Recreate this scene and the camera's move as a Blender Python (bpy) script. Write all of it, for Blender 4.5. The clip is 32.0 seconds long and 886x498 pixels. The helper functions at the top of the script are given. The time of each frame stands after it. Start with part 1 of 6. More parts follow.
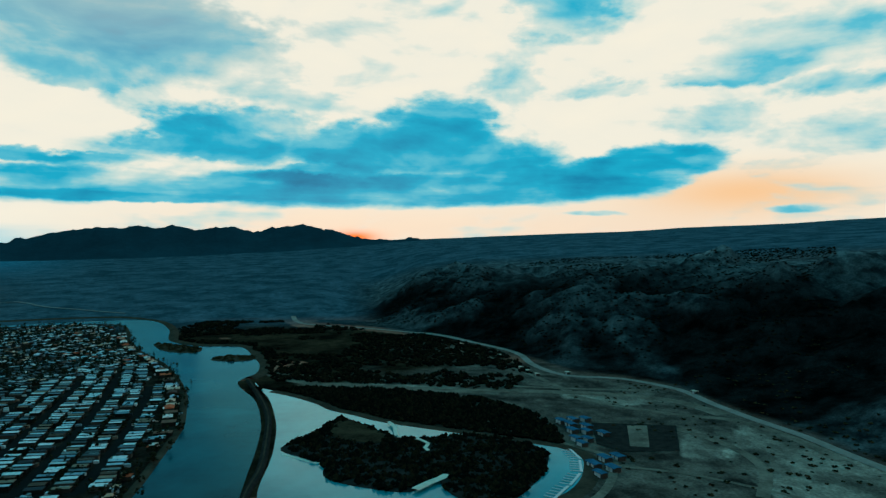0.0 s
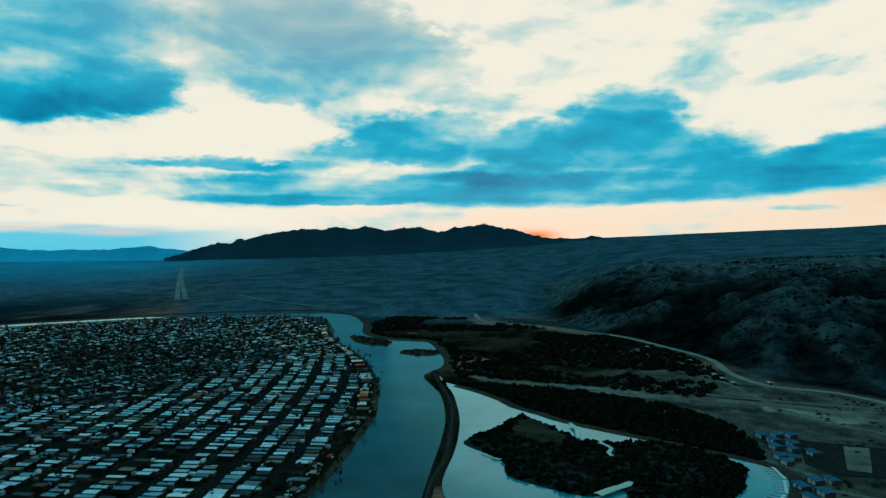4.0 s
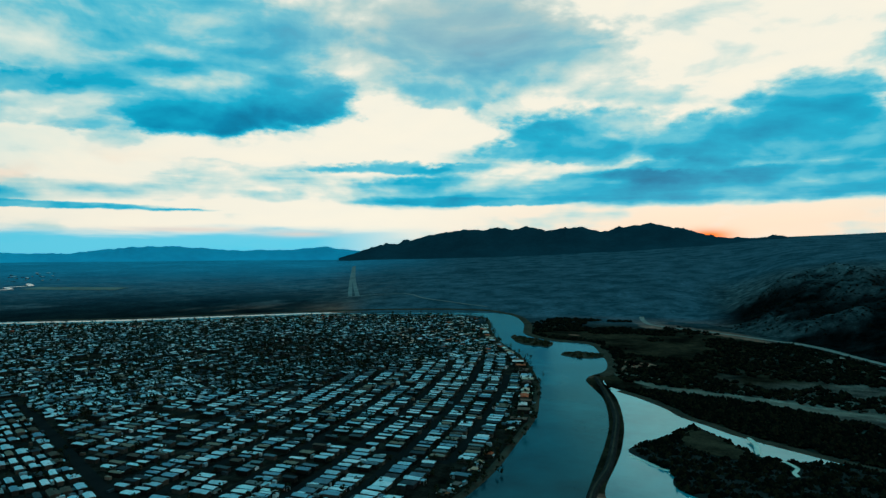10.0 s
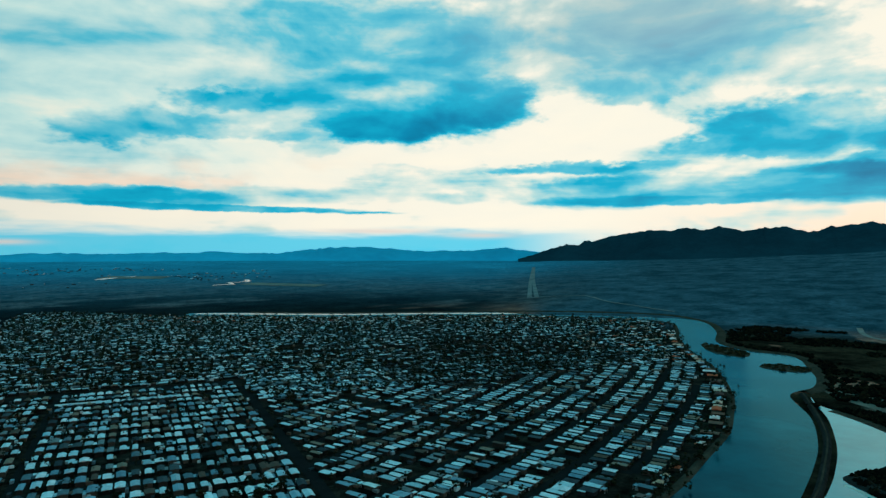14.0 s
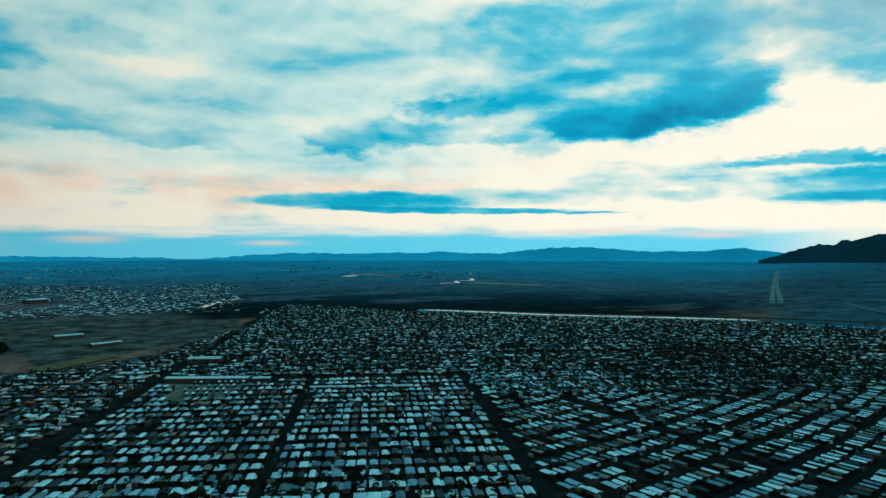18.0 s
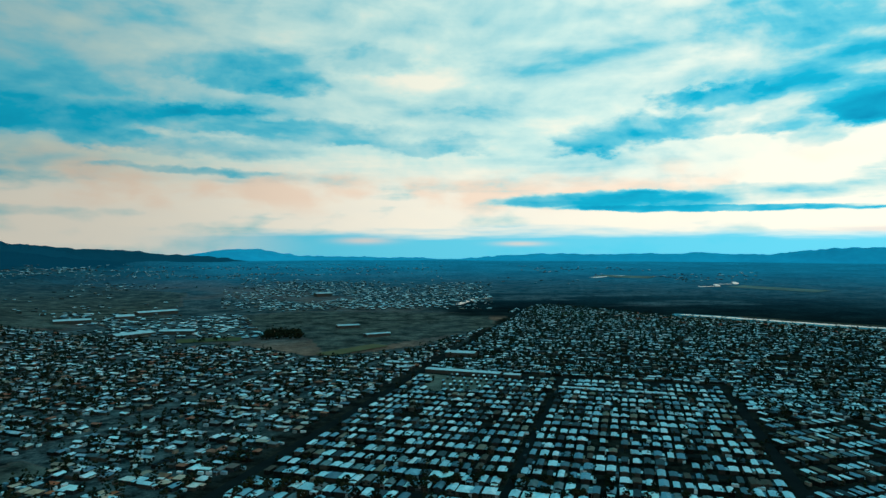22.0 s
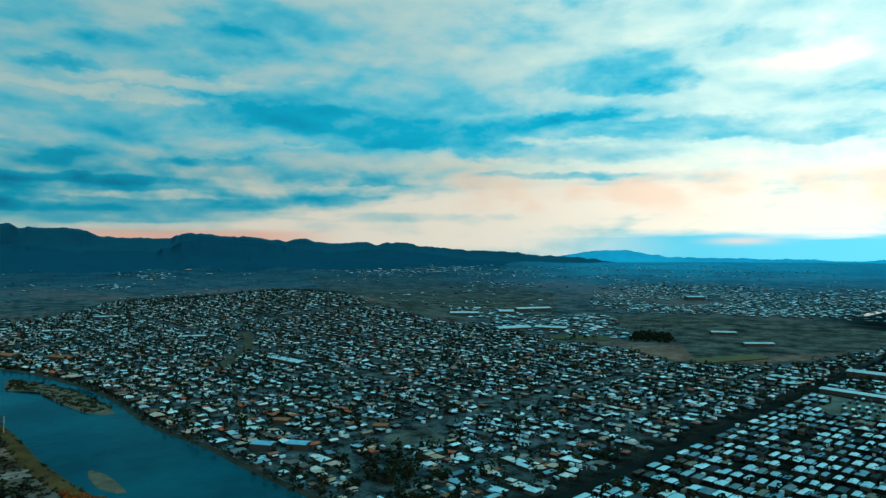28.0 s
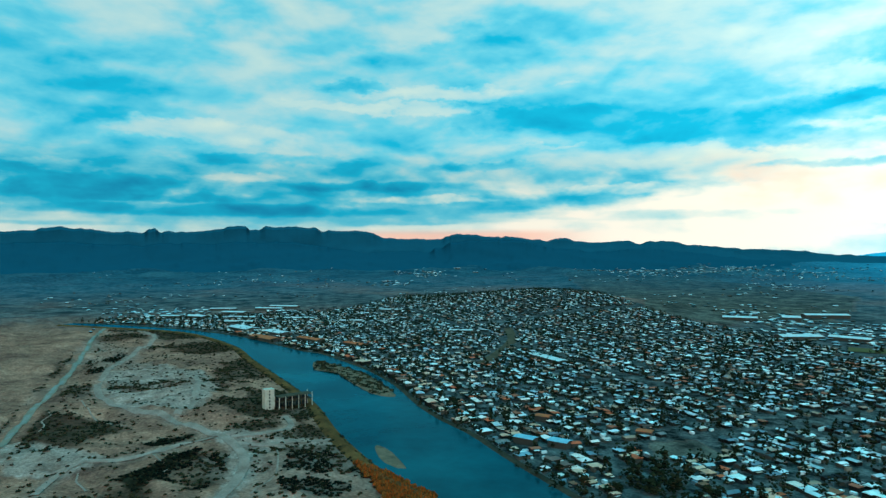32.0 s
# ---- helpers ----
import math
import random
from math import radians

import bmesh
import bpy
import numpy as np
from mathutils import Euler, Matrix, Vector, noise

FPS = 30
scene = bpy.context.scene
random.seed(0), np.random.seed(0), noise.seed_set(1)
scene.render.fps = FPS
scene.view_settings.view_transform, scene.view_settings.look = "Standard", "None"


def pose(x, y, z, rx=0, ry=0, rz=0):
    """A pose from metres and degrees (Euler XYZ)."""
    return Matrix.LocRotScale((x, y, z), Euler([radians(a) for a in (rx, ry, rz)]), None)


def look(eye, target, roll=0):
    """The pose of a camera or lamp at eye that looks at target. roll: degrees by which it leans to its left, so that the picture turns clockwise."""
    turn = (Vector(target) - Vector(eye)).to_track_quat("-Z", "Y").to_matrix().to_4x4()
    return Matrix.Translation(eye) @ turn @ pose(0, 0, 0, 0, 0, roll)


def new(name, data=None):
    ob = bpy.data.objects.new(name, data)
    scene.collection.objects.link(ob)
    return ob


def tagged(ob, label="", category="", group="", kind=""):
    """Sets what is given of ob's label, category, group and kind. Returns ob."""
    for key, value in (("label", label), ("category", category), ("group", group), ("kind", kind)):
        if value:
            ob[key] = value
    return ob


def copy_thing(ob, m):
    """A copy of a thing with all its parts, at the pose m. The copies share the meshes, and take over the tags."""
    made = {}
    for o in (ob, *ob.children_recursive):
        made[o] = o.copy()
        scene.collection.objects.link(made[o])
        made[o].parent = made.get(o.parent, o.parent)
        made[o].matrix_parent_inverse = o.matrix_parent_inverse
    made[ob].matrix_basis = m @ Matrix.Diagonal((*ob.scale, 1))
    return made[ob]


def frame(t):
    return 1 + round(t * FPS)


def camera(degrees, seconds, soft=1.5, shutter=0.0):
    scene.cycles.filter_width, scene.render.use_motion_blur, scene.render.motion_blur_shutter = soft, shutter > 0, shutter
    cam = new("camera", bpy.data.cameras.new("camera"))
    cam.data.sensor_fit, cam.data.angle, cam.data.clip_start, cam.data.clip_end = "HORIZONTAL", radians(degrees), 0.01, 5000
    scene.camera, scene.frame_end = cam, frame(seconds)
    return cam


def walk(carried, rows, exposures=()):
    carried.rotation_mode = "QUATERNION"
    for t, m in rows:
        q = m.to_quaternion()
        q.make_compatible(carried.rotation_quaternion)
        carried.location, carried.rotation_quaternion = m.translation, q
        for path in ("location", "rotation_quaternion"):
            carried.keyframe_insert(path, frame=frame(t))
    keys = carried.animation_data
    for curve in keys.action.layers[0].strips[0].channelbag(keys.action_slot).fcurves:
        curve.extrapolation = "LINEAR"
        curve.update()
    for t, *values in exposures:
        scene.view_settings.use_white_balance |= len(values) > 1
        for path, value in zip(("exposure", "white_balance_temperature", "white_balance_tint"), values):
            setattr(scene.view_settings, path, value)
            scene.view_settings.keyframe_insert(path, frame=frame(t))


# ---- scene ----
EYE = (0.0, 0.0, 150.0)
TURNS = [
    (0.0, -0.000, -0.046, 0.099), (0.5, 1.322, -0.064, 0.092), (1.0, 2.843, -0.075, 0.054), (1.5, 4.772, -0.086, 0.023),
    (2.0, 6.854, -0.109, -0.030), (2.5, 9.194, -0.101, -0.018), (3.0, 11.461, -0.117, -0.038), (3.5, 13.721, -0.129, -0.040),
    (4.0, 15.756, -0.140, -0.074), (4.5, 17.135, -0.136, -0.087), (6.5, 18.958, -0.157, -0.101), (7.0, 19.889, -0.155, -0.080),
    (7.5, 21.250, -0.135, -0.101), (8.0, 22.863, -0.121, -0.080), (8.5, 24.449, -0.099, -0.097), (9.0, 26.124, -0.097, -0.100),
    (9.5, 27.933, -0.085, -0.115), (10.0, 29.808, -0.091, -0.117), (10.5, 31.558, -0.073, -0.111), (11.0, 33.416, -0.039, -0.069),
    (11.5, 35.294, -0.039, -0.102), (12.0, 37.233, -0.021, -0.040), (12.5, 39.171, -0.002, -0.014), (13.0, 41.221, 0.003, 0.027),
    (13.5, 43.404, 0.013, 0.057), (14.0, 45.479, 0.008, 0.078), (14.5, 47.562, 0.030, 0.075), (16.5, 57.223, 0.024, 0.119),
    (17.0, 59.605, 0.025, 0.109), (17.5, 62.076, -0.002, 0.085), (18.0, 64.694, 0.007, 0.098), (18.5, 67.301, -0.003, 0.062),
    (19.0, 69.897, 0.007, 0.107), (19.5, 72.470, -0.006, 0.103), (20.0, 75.155, -0.011, 0.120), (20.5, 78.019, 0.002, 0.123),
    (21.0, 80.872, -0.007, 0.103), (21.5, 83.645, 0.007, 0.129), (22.0, 86.273, 0.024, 0.074), (22.5, 88.687, 0.035, 0.056),
    (23.0, 91.202, 0.059, 0.061), (23.5, 93.421, 0.071, 0.047), (24.0, 95.568, 0.072, 0.073), (24.5, 98.202, 0.093, -0.040),
    (25.0, 100.927, 0.098, 0.014), (25.5, 103.720, 0.105, 0.033), (27.5, 115.084, 0.110, -0.006), (28.0, 117.772, 0.114, -0.022),
    (28.5, 120.638, 0.121, -0.053), (29.0, 123.461, 0.123, -0.124), (29.5, 126.368, 0.129, -0.126), (30.0, 129.147, 0.126, -0.155),
    (30.5, 131.963, 0.115, -0.173), (31.0, 134.761, 0.118, -0.203), (31.5, 137.533, 0.114, -0.216), (32.0, 140.313, 0.108, -0.253),
]
cam = camera(68.35, 32.0, soft=1.4)
walk(cam, [(t, pose(*EYE, 90 + tilt, 0, yaw - 90) @ pose(0, 0, 0, 0, 0, lean)) for t, yaw, tilt, lean in TURNS],
     exposures=[(0.0, -1.36), (8.0, -1.33), (13.0, -1.25), (19.0, -1.18), (22.0, -1.05), (25.0, -0.90), (28.0, -0.67), (30.0, -0.36), (32.0, -0.12)])

# ---- sky: dusk cloud cover over a clear sky, sun just behind the western ridge ----
SUN_AZ = 8.0
world = bpy.data.worlds.new("dusk_sky")
scene.world = world
world.use_nodes = True
wt = world.node_tree
wt.nodes.clear()


def wnode(kind, **values):
    n = wt.nodes.new(kind)
    for key, value in values.items():
        if key == "operation":
            n.operation = value
        elif key == "data_type":
            n.data_type = value
        elif key == "blend_type":
            n.blend_type = value
    return n


def wmath(op, a, b=0.0, c=0.0, clamp=False):
    n = wnode("ShaderNodeMath", operation=op)
    n.use_clamp = clamp
    for i, v in enumerate((a, b, c)):
        if isinstance(v, (int, float)):
            n.inputs[i].default_value = v
        else:
            wt.links.new(v, n.inputs[i])
    return n.outputs[0]


def wvec(op, a, b=None, c=None):
    n = wnode("ShaderNodeVectorMath", operation=op)
    for i, v in enumerate((a, b, c)):
        if v is None:
            continue
        if isinstance(v, tuple):
            n.inputs[i].default_value = v
        else:
            wt.links.new(v, n.inputs[i])
    return n


def wmix(fac, a, b):
    n = wt.nodes.new("ShaderNodeMix")
    n.data_type = "RGBA"
    for sock, v in ((n.inputs[0], fac), (n.inputs[6], a), (n.inputs[7], b)):
        if isinstance(v, (int, float)):
            sock.default_value = v
        elif isinstance(v, tuple):
            sock.default_value = (*v, 1)
        else:
            wt.links.new(v, sock)
    return n.outputs[2]


def wramp(fac, stops):
    n = wt.nodes.new("ShaderNodeValToRGB")
    while len(n.color_ramp.elements) < len(stops):
        n.color_ramp.elements.new(0.5)
    for el, (p, c) in zip(n.color_ramp.elements, stops):
        el.position, el.color = p, (*c, 1)
    wt.links.new(fac, n.inputs[0])
    return n.outputs[0]


def wsmooth(v, lo, hi):
    n = wt.nodes.new("ShaderNodeMapRange")
    n.interpolation_type = "SMOOTHSTEP"
    wt.links.new(v, n.inputs[0])
    n.inputs[1].default_value, n.inputs[2].default_value = lo, hi
    return n.outputs[0]


def wnoise(vector, scale, detail, rough, distort=0.0):
    n = wt.nodes.new("ShaderNodeTexNoise")
    wt.links.new(vector, n.inputs["Vector"])
    n.inputs["Scale"].default_value, n.inputs["Detail"].default_value = scale, detail
    n.inputs["Roughness"].default_value, n.inputs["Distortion"].default_value = rough, distort
    return n


way = wt.nodes.new("ShaderNodeTexCoord").outputs["Generated"]
split = wt.nodes.new("ShaderNodeSeparateXYZ")
wt.links.new(way, split.inputs[0])
azim = wmath("MULTIPLY", wmath("ARCTAN2", split.outputs[1], split.outputs[0]), 57.29578)
elev = wmath("MULTIPLY", wmath("ARCSINE", split.outputs[2]), 57.29578)
join = wt.nodes.new("ShaderNodeCombineXYZ")
wt.links.new(azim, join.inputs[0])
wt.links.new(elev, join.inputs[1])
flat = join.outputs[0]
# clouds lie in layers: finer and flatter towards the horizon
layer = wvec("MULTIPLY", flat, (0.062, 0.13, 1.0)).outputs[0]
billow = wnoise(layer, 1.5, 7.0, 0.5, 0.25)
streak = wnoise(wvec("MULTIPLY", flat, (0.06, 0.6, 1.0)).outputs[0], 1.0, 5.0, 0.55, 0.3)
shift = wvec("MULTIPLY", wvec("SUBTRACT", wnoise(layer, 3.2, 4.0, 0.6).outputs["Color"], (0.5, 0.5, 0.5)).outputs[0], (9.0, 3.0, 0.0)).outputs[0]
fray = wvec("MULTIPLY", wvec("SUBTRACT", wnoise(layer, 11.0, 5.0, 0.65).outputs["Color"], (0.5, 0.5, 0.5)).outputs[0], (1.5, 0.9, 0.0)).outputs[0]
curl = wvec("SCALE", wvec("ADD", shift, fray).outputs[0])
wt.links.new(wmath("MULTIPLY_ADD", wsmooth(elev, 1.0, 11.0), 0.85, 0.15), curl.inputs["Scale"])
bent = wvec("ADD", flat, curl.outputs[0]).outputs[0]
cover = [None]


def cloud(az, el, wide, high, light, crisp=0.05):
    """Lays a bank of cloud (light 0 deep blue, 0.3 mid blue) or a bright gap (0.8 cream) over the cover so far; its half width and height in degrees."""
    v = wvec("MULTIPLY_ADD", bent, (1 / wide, 1 / high, 0.0), (-az / wide, -el / high, 0.0)).outputs[0]
    d = wvec("DOT_PRODUCT", v, v).outputs["Value"]
    n = wt.nodes.new("ShaderNodeMapRange")
    n.interpolation_type = "SMOOTHSTEP"
    wt.links.new(d, n.inputs[0])
    n.inputs[1].default_value, n.inputs[2].default_value, n.inputs[3].default_value, n.inputs[4].default_value = crisp, 2.0 - crisp, 1.0, 0.0
    m = wt.nodes.new("ShaderNodeMix")
    wt.links.new(n.outputs[0], m.inputs[0])
    if cover[0] is None:
        m.inputs[2].default_value = 0.76
    else:
        wt.links.new(cover[0], m.inputs[2])
    m.inputs[3].default_value = light
    cover[0] = m.outputs[0]


# west: the bank over the ridge and the torn cover above it
cloud(26.8, 16.7, 10.7, 3.76, 0.30)
cloud(32.1, 17.1, 3.2, 1.68, 0.50)
cloud(17.5, 15.0, 5.0, 2.13, 0.42)
cloud(12.9, 12.6, 3.3, 1.06, 0.52)
cloud(27.6, 10.8, 1.2, 1.76, 0.52)
cloud(-10.6, 19.7, 4.6, 2.44, 0.36)
cloud(-6.2, 14.0, 2.5, 1.87, 0.54)
cloud(-14.8, 13.1, 3.7, 0.77, 0.50)
cloud(-28.8, 15.3, 8.8, 2.17, 0.50)
cloud(-25.3, 13.7, 5.3, 0.72, 0.42)
cloud(-31.8, 12.1, 3.9, 0.84, 0.44)
cloud(-31.1, 8.5, 5.8, 1.53, 0.52)
cloud(-23.2, 10.6, 3.8, 0.91, 0.56)
cloud(7.1, 5.1, 27.4, 1.48, 0.20, 0.35)
cloud(31.0, 4.6, 6.9, 1.11, 0.30)
cloud(24.8, 7.5, 6.5, 1.53, 0.50)
cloud(18.4, 9.1, 6.9, 2.45, 0.18, 0.40)
cloud(15.2, 10.6, 4.2, 1.05, 0.30)
cloud(7.1, 8.7, 5.4, 2.22, 0.20, 0.40)
cloud(0.2, 10.5, 5.2, 2.68, 0.17, 0.30)
cloud(-3.3, 7.6, 6.9, 1.98, 0.18)
cloud(-13.4, 6.2, 7.5, 1.54, 0.14, 0.40)
cloud(-18.9, 7.4, 4.9, 1.41, 0.22, 0.40)
cloud(-27.3, 6.6, 3.5, 0.71, 0.38)
cloud(12.4, 6.0, 3.8, 0.63, 0.04)
cloud(2.2, 5.9, 5.9, 0.64, 0.05)
cloud(-13.4, 5.4, 4.2, 0.68, 0.10)
cloud(22.7, 4.6, 5.1, 0.50, 0.16)
cloud(21.5, 6.8, 4.7, 0.51, 0.50)
cloud(11.0, 6.8, 2.9, 0.39, 0.35)
cloud(-5.7, 4.7, 6.4, 0.59, 0.20)
cloud(4.2, 2.6, 46.9, 0.69, 0.82, 0.50)
cloud(-23.7, 4.7, 3.7, 1.00, 0.80, 0.50)
cloud(-28.8, 3.2, 2.1, 0.35, 0.42)
cloud(-13.0, 3.0, 2.6, 0.24, 0.40)
cloud(-31.8, 4.1, 3.2, 1.05, 0.74)
# southwest: the great dark cloud and the gap beside it
cloud(68.2, 15.4, 6.6, 2.98, 0.60)
cloud(51.0, 18.2, 15.4, 2.89, 0.27)
cloud(53.4, 14.0, 13.7, 3.81, 0.10, 0.20)
cloud(43.4, 12.6, 6.4, 1.97, 0.14, 0.40)
cloud(49.2, 11.0, 7.1, 1.84, -0.02, 0.40)
cloud(64.4, 12.6, 3.3, 0.71, 0.28)
cloud(67.5, 9.6, 5.9, 0.60, 0.38)
cloud(58.7, 9.7, 3.4, 0.55, 0.38)
cloud(32.0, 19.3, 8.9, 3.71, 0.38)
cloud(36.4, 16.0, 3.0, 1.98, 0.46)
cloud(29.0, 13.5, 4.1, 1.28, 0.40)
cloud(21.0, 16.5, 4.6, 1.91, 0.42)
cloud(31.5, 9.6, 6.4, 2.47, 0.82, 0.50)
cloud(65.6, 7.9, 6.5, 0.79, 0.76)
cloud(57.0, 8.6, 2.1, 0.93, 0.55)
cloud(47.7, 7.2, 4.1, 0.39, 0.54)
cloud(65.2, 6.3, 2.3, 0.22, 0.50)
cloud(52.0, 6.2, 1.4, 0.29, 0.56)
cloud(44.3, 4.5, 2.4, 0.49, 0.55)
cloud(61.2, 4.6, 7.9, 0.91, 0.50)
cloud(67.9, 3.7, 6.2, 0.68, 0.32)
cloud(58.7, 3.1, 9.0, 0.28, 0.15, 0.50)
cloud(33.5, 6.9, 9.4, 0.40, 0.32)
cloud(28.6, 5.2, 8.7, 1.18, 0.27, 0.40)
cloud(26.6, 4.1, 9.6, 0.44, 0.12, 0.40)
cloud(50.1, 2.5, 61.3, 0.58, 0.82, 0.50)
# south-southwest: thin high layers over the cream band
cloud(92.7, 15.2, 40.6, 5.68, 0.62)
cloud(84.2, 18.0, 12.6, 3.43, 0.60)
cloud(105.1, 14.7, 7.1, 1.29, 0.34)
cloud(100.8, 13.9, 4.0, 0.98, 0.34)
cloud(107.3, 10.6, 5.7, 1.18, 0.26)
cloud(92.7, 16.0, 3.2, 1.23, 0.42)
cloud(99.6, 10.2, 10.3, 0.63, 0.42)
cloud(92.2, 9.3, 9.1, 0.57, 0.42)
cloud(86.2, 8.6, 5.7, 0.44, 0.42)
cloud(86.2, 13.9, 2.9, 0.88, 0.74)
cloud(82.3, 11.7, 6.4, 0.49, 0.55)
cloud(73.4, 8.9, 4.5, 0.99, 0.24)
cloud(68.5, 10.2, 5.9, 1.18, 0.22)
cloud(63.6, 12.2, 3.8, 0.78, 0.18)
cloud(67.0, 6.8, 20.4, 0.98, 0.76)
cloud(79.3, 8.5, 3.0, 0.59, 0.74)
cloud(98.7, 5.8, 7.9, 0.73, 0.57)
cloud(86.1, 5.6, 3.8, 0.44, 0.70)
cloud(95.8, 3.1, 22.6, 0.93, 0.80, 0.40)
cloud(72.9, 4.2, 8.9, 0.74, 0.30, 0.40)
cloud(64.6, 3.4, 11.0, 0.29, 0.10, 0.50)
cloud(68.4, 4.5, 3.9, 0.39, 0.22)
cloud(86.1, 2.1, 33.5, 0.34, 0.80, 0.50)
# south: the heavy layered deck
cloud(137.9, 12.2, 21.7, 9.85, 0.40)
cloud(132.5, 12.5, 13.7, 4.78, 0.36)
cloud(119.9, 13.9, 8.2, 2.86, 0.34)
cloud(133.6, 16.0, 7.1, 1.72, 0.42)
cloud(126.5, 10.0, 14.3, 1.28, 0.16)
cloud(119.9, 9.4, 7.3, 0.76, 0.16)
cloud(113.3, 8.5, 3.4, 0.73, 0.16)
cloud(134.4, 6.5, 7.0, 0.85, 0.22)
cloud(135.8, 3.9, 5.0, 0.59, 0.28)
cloud(135.8, 14.3, 1.8, 0.25, 0.66)
cloud(129.4, 13.9, 1.4, 0.22, 0.66)
cloud(131.3, 8.8, 3.5, 0.22, 0.50)
cloud(135.8, 5.8, 2.1, 0.21, 0.50)
cloud(103.4, 15.2, 6.0, 1.69, 0.34)
cloud(101.4, 14.2, 3.0, 0.69, 0.26)
cloud(104.9, 18.8, 3.0, 1.98, 0.42)
cloud(85.2, 14.0, 4.9, 1.69, 0.76)
cloud(104.9, 8.3, 7.4, 0.69, 0.46)
cloud(107.9, 6.5, 7.4, 0.35, 0.36)
cloud(123.0, 7.0, 2.7, 0.33, 0.60)
cloud(125.2, 5.1, 5.2, 0.42, 0.78, 0.50)
cloud(107.9, 4.2, 18.8, 1.29, 0.80, 0.50)
cloud(128.5, 2.9, 5.7, 0.32, 0.38)
cloud(135.8, 2.1, 4.6, 0.25, 0.70)
cloud(160.9, 13.9, 37.0, 10.68, 0.38)
cloud(111.4, 17.7, 9.9, 1.96, 0.54)
cloud(157.8, 5.2, 28.0, 3.12, 0.28)
cloud(115.0, 3.2, 11.4, 1.61, 0.80, 0.50)
cloud(124.1, 2.9, 7.3, 0.48, 0.60)
cloud(146.9, 18.3, 7.3, 1.97, 0.50)
cloud(138.4, 20.1, 5.9, 1.09, 0.58)
cloud(156.4, 17.8, 3.2, 2.38, 0.50)
cloud(168.7, 11.9, 5.4, 1.96, 0.22)
cloud(137.0, 16.5, 8.9, 1.19, 0.26)
cloud(148.3, 14.1, 2.9, 0.44, 0.22)
cloud(160.9, 9.8, 7.0, 0.74, 0.62)
cloud(140.5, 13.4, 6.5, 0.50, 0.62)
cloud(145.4, 12.3, 8.4, 0.40, 0.58)
cloud(132.1, 11.2, 9.2, 1.08, 0.16)
cloud(170.9, 6.6, 3.3, 0.38, 0.50)
cloud(155.0, 7.8, 7.9, 0.48, 0.12)
cloud(146.9, 5.6, 6.4, 0.44, 0.05)
cloud(158.7, 3.4, 13.4, 0.47, 0.06)
cloud(137.0, 7.4, 4.5, 0.35, 0.12)
cloud(169.1, 4.6, 7.6, 0.43, 0.20)
cloud(163.0, 4.3, 6.3, 0.32, 0.10)
cloud(157.3, 6.1, 3.2, 0.28, 0.45)
cloud(141.5, 4.4, 5.5, 0.30, 0.50)
cloud(170.2, 2.2, 5.2, 0.17, 0.42)
cloud(140.5, 1.9, 7.4, 0.30, 0.70)

light = wmath("MULTIPLY_ADD", wmath("SUBTRACT", billow.outputs["Fac"], 0.5), 0.8, cover[0])
# tops of the billows catch the light
lifted = wnoise(wvec("ADD", layer, (0.03, 0.11, 0.0)).outputs[0], 1.5, 7.0, 0.5, 0.25)
light = wmath("MULTIPLY_ADD", wmath("SUBTRACT", lifted.outputs["Fac"], billow.outputs["Fac"]), wmath("MULTIPLY_ADD", wsmooth(azim, 100.0, 125.0), -0.9, 1.9), light)
# thin streaks, strongest in the low band
band = wmath("MULTIPLY", wsmooth(elev, 1.2, 3.0), wmath("SUBTRACT", 1.0, wsmooth(elev, 6.0, 10.0)))
light = wmath("MULTIPLY_ADD", wmath("SUBTRACT", streak.outputs["Fac"], 0.5), wmath("MULTIPLY", wmath("MULTIPLY_ADD", band, 0.55, 0.3), wmath("MULTIPLY_ADD", wsmooth(azim, 96.0, 124.0), -0.7, 1.0)), light)
# rippled layers in the south
ripple = wnoise(wvec("MULTIPLY", flat, (0.12, 0.29, 1.0)).outputs[0], 1.05, 5.0, 0.48, 0.15)
below = wnoise(wvec("ADD", wvec("MULTIPLY", flat, (0.12, 0.29, 1.0)).outputs[0], (0.0, 0.24, 0.0)).outputs[0], 1.05, 5.0, 0.48, 0.15)
calm = wmath("MULTIPLY", wsmooth(azim, 92.0, 125.0), wmath("MULTIPLY_ADD", wsmooth(elev, 2.0, 5.0), 0.75, 0.3))
light = wmath("MULTIPLY_ADD", wmath("SUBTRACT", ripple.outputs["Fac"], 0.58), wmath("MULTIPLY", calm, 0.45), light)
light = wmath("MULTIPLY_ADD", wmath("SUBTRACT", ripple.outputs["Fac"], below.outputs["Fac"]), wmath("MULTIPLY", calm, wmath("MULTIPLY_ADD", wsmooth(elev, 6.0, 11.0), -0.7, 1.35)), light)
# thinner contrast in the south, away from the sunset
wide = wmath("MULTIPLY", wsmooth(azim, 96.0, 122.0), wsmooth(elev, 4.0, 8.0))
light = wmath("MULTIPLY_ADD", wmath("SUBTRACT", 0.5, light), wmath("MULTIPLY", wide, 0.22), light)
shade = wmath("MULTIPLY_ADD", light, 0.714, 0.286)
DEEP = [(0.0, (0.0, 0.14, 0.28)), (0.2, (0.0, 0.25, 0.44)), (0.41, (0.004, 0.42, 0.62)), (0.53, (0.12, 0.55, 0.68))]
warm = wramp(shade, DEEP + [(0.64, (0.46, 0.71, 0.70)), (0.80, (0.92, 0.89, 0.76)), (1.0, (0.96, 0.91, 0.76))])
